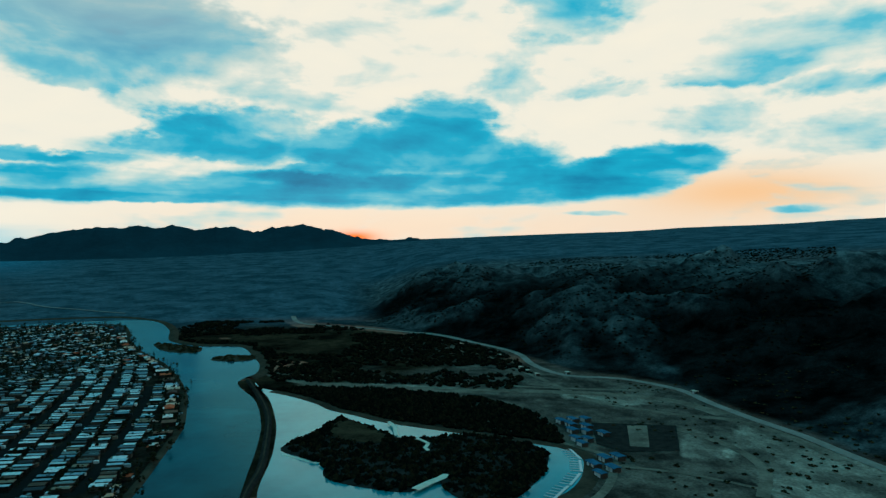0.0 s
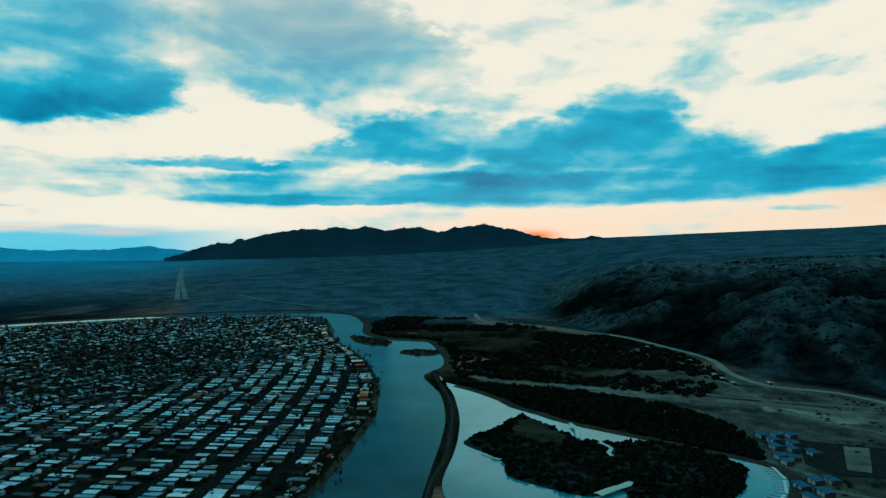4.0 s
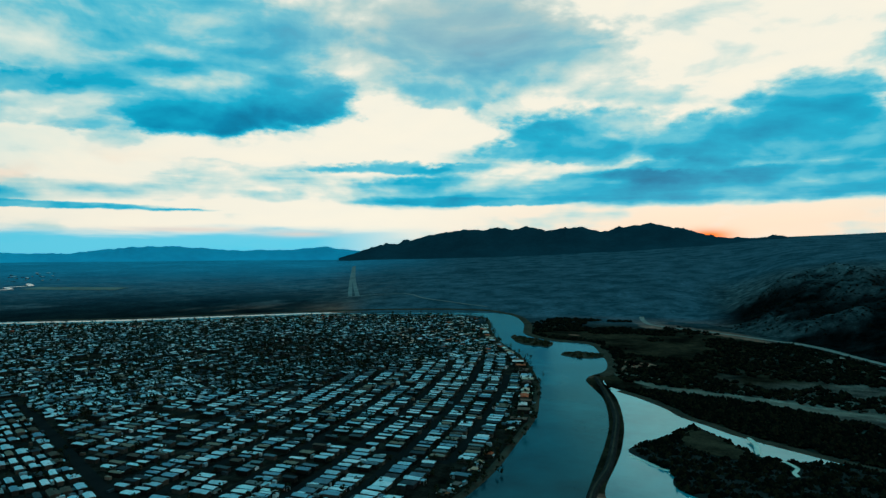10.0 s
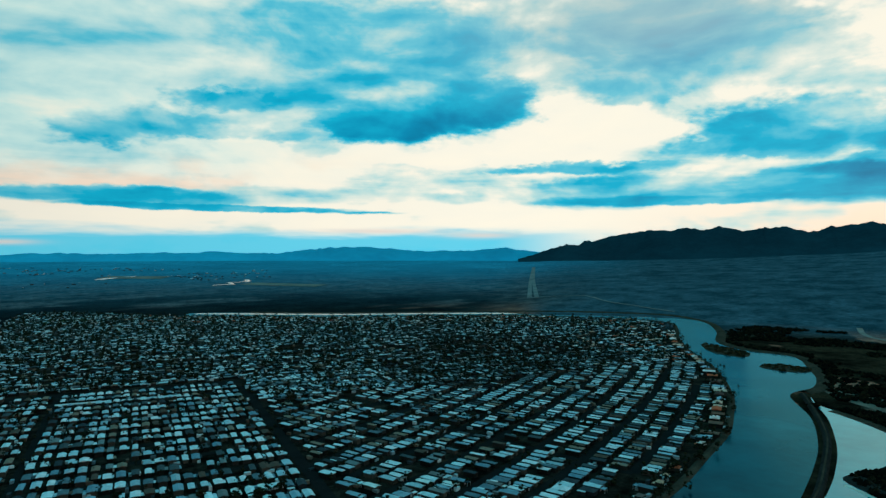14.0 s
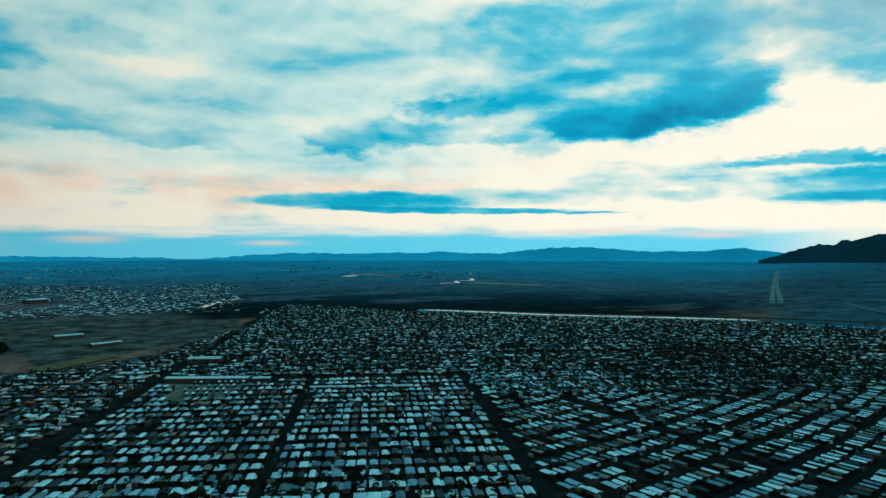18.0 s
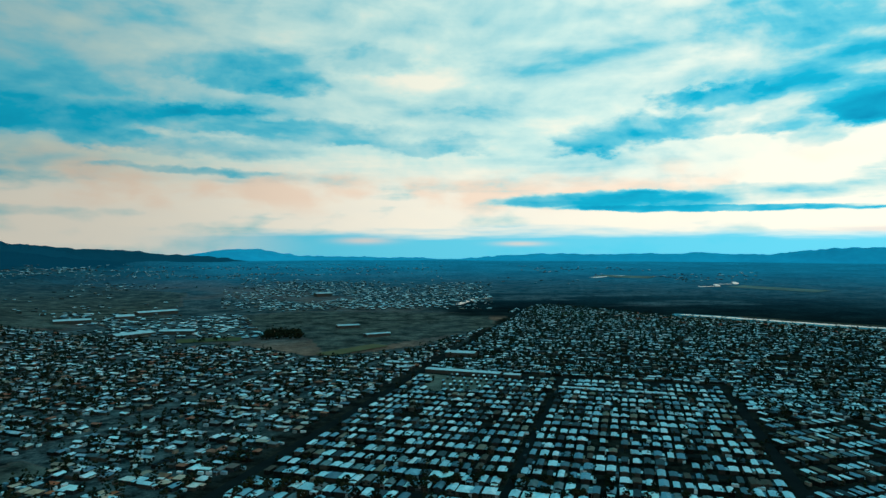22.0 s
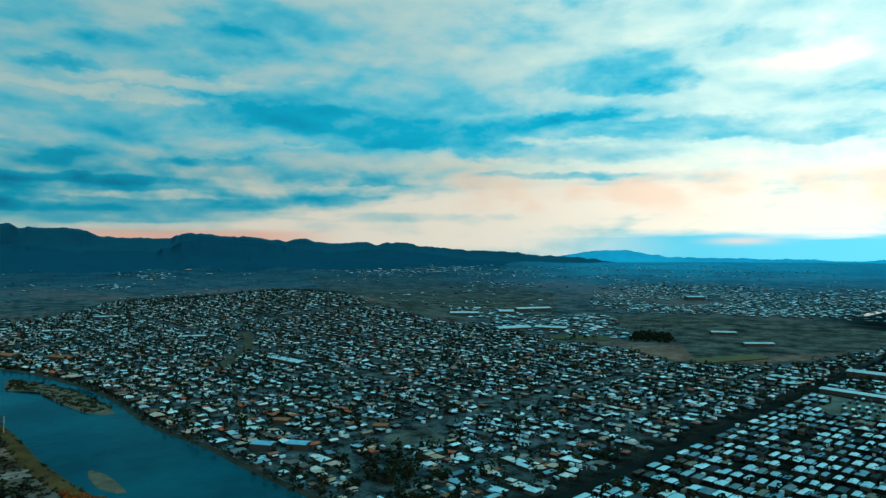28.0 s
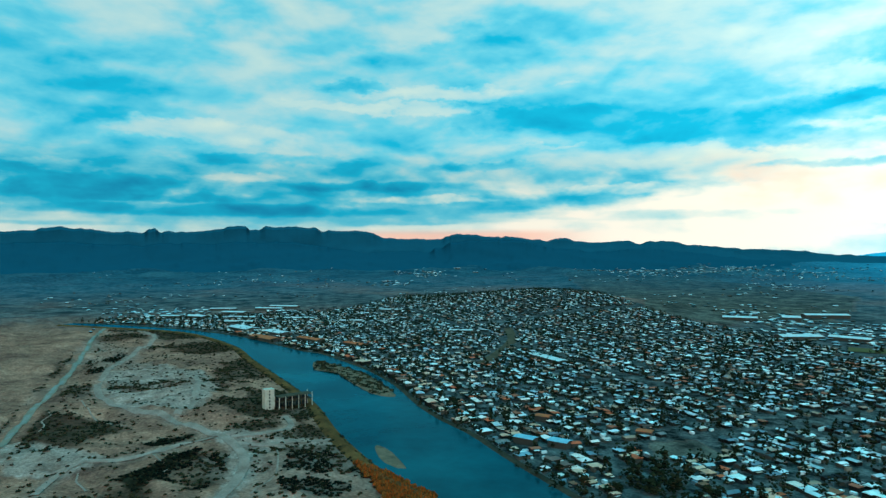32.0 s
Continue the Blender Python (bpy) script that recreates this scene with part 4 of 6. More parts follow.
def ribbon(name, line, profile, material_, label, category, kind="structure", follow=True, closed=False):
    """A strip along a line; profile: pairs of offset to the left and height over the land."""
    p = np.array(line)
    d = (np.roll(p, -1, 0) - np.roll(p, 1, 0)) if closed else np.gradient(p, axis=0)
    d /= np.linalg.norm(d, axis=1)[:, None] + 1e-9
    side = np.stack([-d[:, 1], d[:, 0]], -1)
    verts, k = [], len(profile)
    cols = []
    for o, h in profile:
        q = p + side * o
        cols.append(np.column_stack([q, (height(q[:, 0], q[:, 1]) if follow else np.zeros(len(q))) + h]))
    verts = np.stack(cols, 1).reshape(-1, 3).tolist()
    n = len(p)
    faces = [(i * k + j + 1, i * k + j, ((i + 1) % n) * k + j, ((i + 1) % n) * k + j + 1) for i in range(n if closed else n - 1) for j in range(k - 1)]
    return tagged(mesh_object(name, verts, faces, [material_], True), label, category, kind=kind)


town_bank, desert_bank = smooth_line(RIVER_TOWN), smooth_line(RIVER_DESERT)
sheet("water", town_bank + desert_bank[::-1], 0.25, WATER, "wide teal river with a calm rippled surface", "river")
# extra sheet laid over the river to give its bright sky sheen
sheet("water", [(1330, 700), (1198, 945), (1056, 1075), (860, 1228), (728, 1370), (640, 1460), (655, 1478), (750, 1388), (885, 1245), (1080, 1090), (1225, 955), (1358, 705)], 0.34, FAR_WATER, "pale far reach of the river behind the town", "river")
lagoon_line, isle_line = smooth_line(LAGOON, closed=True), smooth_line(LAGOON_ISLE, 6, closed=True)
sheet("water", lagoon_line, 0.27, STILL, "calm pale lagoon behind a gravel levee", "lagoon")


def isle(outline, top, label, material_=BANK):
    """A low island: shore, shoulder and top."""
    p = np.array(smooth_line(outline, 6, closed=True))
    c = p.mean(0)
    rings = []
    for s, z in ((1.03, -0.2), (0.97, top * 0.6), (0.85, top), (0.5, top * 1.15), (0.15, top * 1.2)):
        q = c + (p - c) * s
        rings.append(np.column_stack([q, z + rough_noise(q[:, 0], q[:, 1], 25, 4, 3) * top * 0.25 * (z > 0)]))
    n = len(p)
    verts = np.concatenate(rings + [np.array([[*c, top * 1.2]])]).tolist()
    faces = [(k * n + i, k * n + (i + 1) % n, (k + 1) * n + (i + 1) % n, (k + 1) * n + i) for k in range(4) for i in range(n)]
    faces += [(4 * n + i, 4 * n + (i + 1) % n, 5 * n) for i in range(n)]
    return tagged(mesh_object("island", verts, faces, [material_], True), label, "island", kind="structure")


# near-black island soil, its colour holds the shade beneath the bushes
isle(LAGOON_ISLE, 1.6, "low dark marsh island in the lagoon", DARK_RIPRAP_SOIL)
sheet("dry_grass", smooth_line(DRY_ISLE, 6, closed=True), 2.5, DRY_GRASS, "dry brown grass on the marsh island", "grass")
# pale ribbons added where inlets mirror the bright sky
for line, top, w in (([(473, 116), (465, 103), (455, 89), (455, 80), (437, 74)], 0.5, 1.8), ([(426, -3), (418, 3), (410, 10), (400, 17)], 2.5, 3.0), ([(556, 46), (541, 40), (526, 38), (514, 36)], 2.5, 1.8), ([(506, 19), (494, 11), (484, 13), (476, 10)], 2.7, 1.5)):
    ribbon("shore_glint_strip", smooth_line(line, 4), [(-w, top - 0.2), (0, top + 0.2), (w, top - 0.2)], SHORE_GLINT, "narrow pale edge of the marsh island, standing in for bright water", "sand bar", follow=False)
isle(ISLE_NORTH, 1.2, "dark brushy islet in the river")
isle(SPIT, 1.0, "dark gravel spit beside the river")
isle(ISLE_WEST, 1.6, "long brushy gravel island in the river", GRAVEL)
isle(BAR, 0.4, "shallow brown gravel bar in the river", GRAVEL)
ribbon("levee", smooth_line(LEVEE_LINE), [(-3.0, 0.0), (-2.3, 1.4), (-1.0, 2.2), (1.0, 2.2), (2.3, 1.4), (3.0, 0.0)], DARK_RIPRAP_SOIL, "dark gravel levee between river and lagoon", "levee")
ribbon("bank", town_bank, [(-2, 0.1), (-0.5, 0.8), (1.5, 1.2), (5, 0.05)], BANK, "dark brushy river bank below the town", "river bank")
for piece, wide in (([p for p in desert_bank if p[0] < -150], 11), ([p for p in desert_bank if p[0] > 745], 14)):
    ribbon("bank", piece, [(2, 0.1), (-1, 1.0), (-wide * 0.35, 2.2), (-wide * 0.6, 2.0), (-wide, 0.05)], RUST_BANK if piece[0][0] < 0 else BANK, "dark brushy river bank of the desert side", "river bank")
outer_shore = [p for p in lagoon_line if gap_to(p[0], p[1], LEVEE_LINE) > 16]
k = max(range(len(outer_shore)), key=lambda i: math.dist(outer_shore[i], outer_shore[i - 1]))
ribbon("bank", outer_shore[k:] + outer_shore[:k], [(2.5, 0.1), (0, 0.7), (-4, 1.0), (-10, 0.05)], BANK, "dark reedy shore of the lagoon", "lagoon shore")
ribbon("road", smooth_line(HIGHWAY, 15), [(-5, 0.3), (-4, 0.5), (4, 0.5), (5, 0.3)], DARK_HIGHWAY, "pale two-lane highway along the bluffs", "road")
ribbon("shoulder", smooth_line(DESERT_ROAD, 12), [(-3.4, 0.5), (-2.8, 0.85), (2.8, 0.85), (3.4, 0.5)], HIGHWAY_ASPHALT, "pale gravel shoulder of the desert road", "road shoulder")
ribbon("road", smooth_line(DESERT_ROAD, 12), [(-1.9, 0.88), (0, 0.94), (1.9, 0.88)], DARK_HIGHWAY, "pale straight road across the desert", "road")
for line, w in ((TRACK_A, 3.6), (TRACK_B, 2.6), (TRACK_C, 2.6), (TRACK_D, 3.2), (TRACK_E, 2.4)):
    ribbon("dirt_track", smooth_line(line, 8), [(-w, 0.5), (-w / 3, 0.75), (w / 3, 0.75), (w, 0.5)], DIRT, "pale graded dirt track", "track")


for line in PATHS:
    ribbon("footpath", smooth_line(line, 5), [(-0.7, 0.4), (0, 0.55), (0.7, 0.4)], DIRT, "pale narrow sandy path through the brush", "track")
ribbon("levee_track", smooth_line(LEVEE_LINE), [(-0.6, 2.26), (0.6, 2.26)], BANK, "worn gravel track on the levee", "track")
FLAT_ROAD = [(790, 208), (758, 190), (721, 140), (707, 63), (687, -10), (688, -69), (680, -128), (668, -183), (639, -230), (589, -253)]
ribbon("dirt_track", smooth_line(FLAT_ROAD, 10), [(-8, 0.25), (-2, 0.4), (2, 0.4), (8, 0.25)], FLAT_DIRT, "grey-brown graded track across the flat", "track")
ribbon("dirt_track", smooth_line([(780, 200), (740, 60), (715, -60), (700, -130), (690, -215)], 10), [(-3.5, 0.25), (0, 0.35), (3.5, 0.25)], FLAT_DIRT, "narrow grey-brown dirt track", "track")
for line, w in (([(667, -131), (620, -170), (589, -212), (570, -255), (519, -277), (463, -283)], 5), ([(542, -196), (496, -218), (445, -219), (393, -193)], 4), ([(990, 12), (922, -53), (834, -84), (761, -110), (694, -130)], 3.5), ([(503, -92), (470, -120), (430, -112), (395, -95), (370, -72)], 3), ([(450, -120), (430, -170), (380, -230)], 2)):
    ribbon("dirt_track", smooth_line(line, 10), [(-w, 0.25), (0, 0.35), (w, 0.25)], FLAT_DIRT, "grey-brown dirt track on the flat", "track")
sheet("parking_lot", [(552, -156), (552, -173), (492, -156), (494, -142)], 0.5, FLAT_DIRT, "grey empty paved parking lot", "parking lot")
sheet("cleared_lot", [(562, -128), (553, -198), (484, -176), (482, -134), (500, -118)], 0.35, DARK_RIPRAP_SOIL, "dark cleared lot beside the resort", "lot")


def uv(u, v):
    p = GRID_U * u + GRID_V * v
    return float(p[0]), float(p[1])


for v, w in ((ROAD_EAST, 4.2), (ROAD_MID, 2.6), (ROAD_WEST, 4.6)):
    ribbon("road", smooth_line([uv(235 if v > 0 else 300, v), uv(600, v), uv(1500 if v < 0 else 740, v)], 40), [(-w, 0.1), (0, 0.18), (w, 0.1)], ASPHALT, "dark asphalt street through the mobile homes", "road")
ribbon("road", smooth_line([uv(CROSS, ROAD_WEST), uv(CROSS, 0), uv(CROSS, ROAD_EAST)], 40), [(-8, 0.12), (0, 0.16), (8, 0.12)], ASPHALT, "dark asphalt cross street", "road")


# ---- ranges round the valley ----
def mountain_range(name, skyline, dist, deep, material_, label, seed, jag=0.06):
    az0, az1 = skyline[0][0], skyline[-1][0]
    n = int((az1 - az0) / 0.07)
    az = np.linspace(az0, az1, n)
    ends = step(az, az0, az0 + 4) * step(-az, -az1, 4 - az1)
    el = np.interp(az, *zip(*skyline)) + jag * ends * rough_noise(az * 100, az * 0, 130, seed, 6, True)
    s = np.linspace(0, 1, 26)
    A, S_ = np.meshgrid(np.radians(az), s, indexing="ij")
    Rr = dist - deep * (1 - S_)
    X, Y = Rr * np.cos(A), Rr * np.sin(A)
    base = height(X, Y) - 12
    crest = 150 + dist * np.tan(np.radians(el))
    broad = np.convolve(np.pad(crest, 40, mode="edge"), np.hanning(81) / np.hanning(81).sum(), mode="valid")[:, None]
    teeth = crest[:, None] - broad
    ridges = rough_noise(np.degrees(A) * 70, S_ * 420 + np.degrees(A) * 25, 150, seed + 5, 3)
    shape = S_ ** 2.2 * (1 + 0.35 * ridges * (1 - S_) * np.minimum(S_ * 3, 1))
    Z = base + (broad - base) * np.clip(shape, 0, 1) + teeth * S_ ** 9
    m = len(s)
    verts = np.stack([X, Y, Z], -1).reshape(-1, 3)
    rear = np.stack([(dist + 120) * np.cos(A[:, -1]), (dist + 120) * np.sin(A[:, -1]), np.full(n, -20.0)], -1)
    verts = np.concatenate([verts, rear]).tolist()
    faces = [(i * m + j, i * m + j + 1, (i + 1) * m + j + 1, (i + 1) * m + j) for i in range(n - 1) for j in range(m - 1)]
    faces += [(i * m + m - 1, n * m + i, n * m + i + 1, (i + 1) * m + m - 1) for i in range(n - 1)]
    return tagged(mesh_object(name, verts, faces, [material_], True), label, "mountain range", kind="structure")


SKY_SOUTH = [(a + 360 if a < 0 else a, e) for a, e in SKY_SOUTH]
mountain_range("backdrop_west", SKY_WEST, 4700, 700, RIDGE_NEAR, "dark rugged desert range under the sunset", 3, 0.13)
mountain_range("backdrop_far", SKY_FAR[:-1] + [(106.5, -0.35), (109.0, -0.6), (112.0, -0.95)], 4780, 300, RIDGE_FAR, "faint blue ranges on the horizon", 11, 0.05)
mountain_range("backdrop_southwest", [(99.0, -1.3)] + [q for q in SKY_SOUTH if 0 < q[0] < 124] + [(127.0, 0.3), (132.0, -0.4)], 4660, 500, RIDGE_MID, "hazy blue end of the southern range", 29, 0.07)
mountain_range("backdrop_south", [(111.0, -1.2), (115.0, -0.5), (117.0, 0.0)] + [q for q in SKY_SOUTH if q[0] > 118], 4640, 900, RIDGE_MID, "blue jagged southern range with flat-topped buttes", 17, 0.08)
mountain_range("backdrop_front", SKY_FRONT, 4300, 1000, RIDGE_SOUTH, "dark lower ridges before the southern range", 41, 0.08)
mountain_range("backdrop_rear", [(183, 1.0), (220, 1.6), (260, 2.2), (300, 2.4), (326, 2.3)], 4600, 600, RIDGE_NEAR, "dark desert hills behind", 23)


# ---- helpers for things ----
def part(name, verts, faces, material_, parent, label="", at=None):
    """One mesh as a part of a thing."""
    me = verts if isinstance(verts, bpy.types.Mesh) else None
    if me is None:
        me = bpy.data.meshes.new(name)
        me.from_pydata(verts, [], faces)
        me.materials.append(material_)
    ob = new(name, me)
    ob.parent = parent
    if at is not None:
        ob.location = at
    return tagged(ob, label)


def box(x0, x1, y0, y1, z0, z1):
    v = [(x, y, z) for z in (z0, z1) for x, y in ((x0, y0), (x1, y0), (x1, y1), (x0, y1))]
    return v, [(3, 2, 1, 0), (4, 5, 6, 7), (0, 1, 5, 4), (1, 2, 6, 5), (2, 3, 7, 6), (3, 0, 4, 7)]


def joined(*solids):
    v, f = [], []
    for a, b in solids:
        n = len(v)
        v += a
        f += [tuple(n + i for i in q) for q in b]
    return v, f


def gable(w, l, h, rise, eave=0.4, thick=0.18):
    """A gabled roof with real thickness, ridge along y."""
    a, b = w / 2 + eave, l / 2 + eave
    v = []
    for k in (0, thick):
        v += [(-a, -b, h + k), (0, -b, h + rise + k), (a, -b, h + k), (-a, b, h + k), (0, b, h + rise + k), (a, b, h + k)]
    f = [(6, 7, 10, 9), (7, 8, 11, 10), (1, 0, 3, 4), (2, 1, 4, 5), (0, 6, 9, 3), (8, 2, 5, 11), (0, 1, 7, 6), (1, 2, 8, 7), (4, 3, 9, 10), (5, 4, 10, 11)]
    return v, f


def hip(w, l, h, rise, eave=0.5, thick=0.15):
    a, b = w / 2 + eave, l / 2 + eave
    k = max(b - a, 0.3)
    v = [(-a, -b, h), (a, -b, h), (a, b, h), (-a, b, h), (-a, -b, h + thick), (a, -b, h + thick), (a, b, h + thick), (-a, b, h + thick), (0, -k, h + rise), (0, k, h + rise)]
    f = [(3, 2, 1, 0), (0, 1, 5, 4), (1, 2, 6, 5), (2, 3, 7, 6), (3, 0, 4, 7), (4, 5, 8), (5, 6, 9, 8), (6, 7, 9), (7, 4, 8, 9)]
    return v, f


def gabled_walls(w, l, h, rise):
    a, b = w / 2, l / 2
    v = [(-a, -b, -0.6), (a, -b, -0.6), (a, b, -0.6), (-a, b, -0.6), (-a, -b, h), (a, -b, h), (a, b, h), (-a, b, h), (0, -b, h + rise), (0, b, h + rise)]
    return v, [(0, 1, 5, 8, 4), (1, 2, 6, 5), (2, 3, 7, 9, 6), (3, 0, 4, 7), (0, 3, 2, 1)]


# pale coatings with the blue of the sky light mixed in
WHITE_ROOF = material("white_roof_coating", (0.683, 0.774, 0.774), 0.75, vary=[(0.435, 0.559, 0.59), (0.124, 0.186, 0.217), (0.725, 0.766, 0.725), (0.207, 0.32, 0.373), (0.766, 0.774, 0.774), (0.0518, 0.0621, 0.0672), (0.517, 0.642, 0.672), (0.176, 0.176, 0.171), (0.269, 0.393, 0.445), (0.517, 0.621, 0.642)], scale=0.25, spread=0.35)
TILE_ROOF = material("clay_tile_roof", (0.499, 0.12, 0.057), 0.8, vary=[(0.624, 0.3, 0.194), (0.78, 0.6, 0.524), (0.702, 0.384, 0.274), (0.25, 0.108, 0.0684), (0.78, 0.66, 0.627), (0.187, 0.12, 0.103)], scale=0.3, spread=0.35)
BLUE_ROOF = material("blue_metal_roof", (0.03, 0.125, 0.2), 0.75, scale=0.2, second=(0.015, 0.06, 0.1))
# siding darkened, the shade on the walls is in its colour
SIDING = material("shaded_painted_siding", (0.05, 0.046, 0.04), 0.8, vary=[(0.035, 0.032, 0.028), (0.085, 0.075, 0.062), (0.03, 0.032, 0.035), (0.05, 0.037, 0.028)], scale=0.4)
TRIM = material("dark_window_glass", (0.02, 0.025, 0.03), 0.15, scale=0.5)
POST = material("painted_steel_post", (0.5, 0.5, 0.5), 0.6, scale=0.5)
BARK = material("grey_brown_bark", (0.07, 0.055, 0.04), 0.95, scale=0.8)
CROWN = material("olive_foliage", (0.016, 0.018, 0.009), 0.9, vary=[(0.024, 0.022, 0.01), (0.012, 0.014, 0.008), (0.035, 0.026, 0.012)], scale=0.3, spread=0.5)
BRUSH = material("dry_desert_brush", (0.034, 0.024, 0.012), 0.95, vary=[(0.024, 0.018, 0.009), (0.055, 0.034, 0.016), (0.014, 0.012, 0.007)], vary_by="island", scale=0.3, spread=0.4)
RUST_BRUSH = material("rust_coloured_reeds", (0.26, 0.042, 0.008), 0.95, vary=[(0.3, 0.055, 0.01), (0.13, 0.035, 0.01), (0.2, 0.06, 0.015)], vary_by="island", scale=0.2, spread=0.4)
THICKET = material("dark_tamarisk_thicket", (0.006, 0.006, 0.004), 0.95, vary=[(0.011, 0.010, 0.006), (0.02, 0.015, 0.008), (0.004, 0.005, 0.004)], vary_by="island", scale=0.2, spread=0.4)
PALE_METAL = material("pale_metal_roof", (0.52, 0.55, 0.55), 0.72, scale=0.1, second=(0.34, 0.37, 0.38))
PALE_BLUE_ROOF = material("faded_blue_metal_roof", (0.22, 0.42, 0.5), 0.75, scale=0.2, second=(0.13, 0.28, 0.35))
ORANGE_ROOF = material("terracotta_roof", (0.5, 0.12, 0.05), 0.8, scale=0.2, second=(0.27, 0.08, 0.04))


def home_single():
    root = new("mobile_home")
    w, l, h = 3.8, 11.4, 2.9
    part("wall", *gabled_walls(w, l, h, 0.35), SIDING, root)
    part("roof", *gable(w, l, h, 0.35), WHITE_ROOF, root)
    part("carport_roof", *joined(box(w / 2 + 0.45, w / 2 + 2.9, -5.5, 4, 2.5, 2.62), box(w / 2 + 0.45, w / 2 + 2.9, -5.56, -5.5, 2.4, 2.62)), WHITE_ROOF, root)
    for y in (-5.2, 3.6):
        part("post", *box(w / 2 + 2.65, w / 2 + 2.8, y, y + 0.15, -0.3, 2.5), POST, root)
    part("door", *box(w / 2 + 0.0, w / 2 + 0.06, 4.6, 5.5, 0.2, 2.2), POST, root)
    for y in (-4, 0.5):
        part("window", *box(-w / 2 - 0.05, -w / 2 + 0.01, y, y + 1.6, 1.1, 2.1), TRIM, root)
    return tagged(root, "pale single-wide mobile home with a carport", "mobile home", "homes of the park")


def home_double():
    root = new("mobile_home")
    w, l, h = 5.0, 10.4, 2.9
    part("wall", *gabled_walls(w, l, h, 0.9), SIDING, root)
    part("roof", *gable(w, l, h, 0.9), WHITE_ROOF, root)
    part("awning", *box(-2.2, 2.2, -l / 2 - 3.4, -l / 2 - 0.42, 2.45, 2.6), WHITE_ROOF, root)
    for x in (-2.1, 1.95):
        part("post", *box(x, x + 0.15, -l / 2 - 3.3, -l / 2 - 3.15, -0.3, 2.45), POST, root)
    part("door", *box(-0.5, 0.5, -l / 2 - 0.06, -l / 2, 0.2, 2.2), POST, root)
    for x in (-2.3, 0.9):
        part("window", *box(x, x + 1.4, l / 2 - 0.01, l / 2 + 0.05, 1.0, 2.1), TRIM, root)
    return tagged(root, "pale double-wide mobile home with an awning", "mobile home", "homes of the park")


def home_stucco():
    root = new("house")
    part("wall", *joined(box(-3.6, 3.6, -5.2, 5.2, -0.6, 2.9), box(3.6, 6.2, -5.2, -0.4, -0.6, 2.8)), SIDING, root)
    part("roof", *hip(7.2, 10.4, 2.9, 1.4), WHITE_ROOF, root)
    part("garage_roof", *joined(box(4.12, 6.6, -5.6, 0.0, 2.75, 2.95), box(4.12, 6.6, -5.7, -5.6, 2.6, 2.95)), WHITE_ROOF, root)
    part("garage_door", *box(4.0, 6.0, -5.27, -5.2, -0.1, 2.2), POST, root)
    part("door", *box(1.5, 2.5, -5.26, -5.2, 0.0, 2.1), TRIM, root)
    for x in (-3.0, -0.8):
        part("window", *box(x, x + 1.4, -5.26, -5.2, 0.9, 2.1), TRIM, root)
    return tagged(root, "small stucco house with a pale hipped roof", "house", "houses of the town")


def home_ranch():
    root = new("house")
    part("wall", *joined(box(-4.2, 4.2, -3.4, 3.4, -0.6, 2.8), box(-4.2, -0.4, 3.4, 6.4, -0.6, 2.7)), SIDING, root)
    part("roof", *[(lambda q: [(y, -x, z) for x, y, z in q])(hip(6.8, 8.4, 2.8, 1.3)[0]), hip(6.8, 8.4, 2.8, 1.3)[1]], TILE_ROOF, root)
    part("porch_roof", *joined(box(-4.5, 0.0, 3.95, 6.9, 2.6, 2.75), box(-4.5, 0.0, 6.9, 6.98, 2.45, 2.75)), TILE_ROOF, root)
    part("door", *box(1.2, 2.2, 3.4, 3.46, 0.0, 2.1), TRIM, root)
    for x in (-3.2, 1.4):
        part("window", *box(x, x + 1.6, -3.46, -3.4, 0.9, 2.1), TRIM, root)
    return tagged(root, "low ranch house with a tan or grey hip roof", "house", "houses of the town")


def home_villa():
    root = new("riverside_house")
    part("wall", *joined(box(-7, 7, -5.5, 5.5, -0.6, 5.6), box(-7, 1, 5.5, 10, -0.6, 2.9)), SIDING, root)
    part("roof", *[(lambda q: [(y, -x, z) for x, y, z in q])(hip(11, 14, 5.6, 2.0)[0]), hip(11, 14, 5.6, 2.0)[1]], TILE_ROOF, root)
    part("garage_roof", *box(-7.4, 1.4, 5.52, 10.4, 2.9, 3.1), TILE_ROOF, root)
    part("balcony", *box(-5, 5, -8.2, -5.5, 2.7, 2.9), POST, root)
    for x in (-4.8, 4.6):
        part("post", *box(x, x + 0.2, -8.1, -7.9, -0.4, 2.7), POST, root)
    for x in (-5, -1, 3):
        part("window", *box(x, x + 2, -5.56, -5.5, 3.4, 4.9), TRIM, root)
    return tagged(root, "two-storey riverside house with a tiled hip roof", "house", "houses on the river front")


# ---- lots ----
rng = random.Random(7)
GRID_TURN = math.atan2(GRID_U[1], GRID_U[0]) - math.pi / 2
ROWS_B = np.array((0.985, 0.17)), np.array((-0.17, 0.985))
STREETS_C = [-420, -640, -900, -1180]


def curve_b(a, b):
    return ROWS_B[0] * a + ROWS_B[1] * (b + 0.00022 * (a - 300) ** 2)


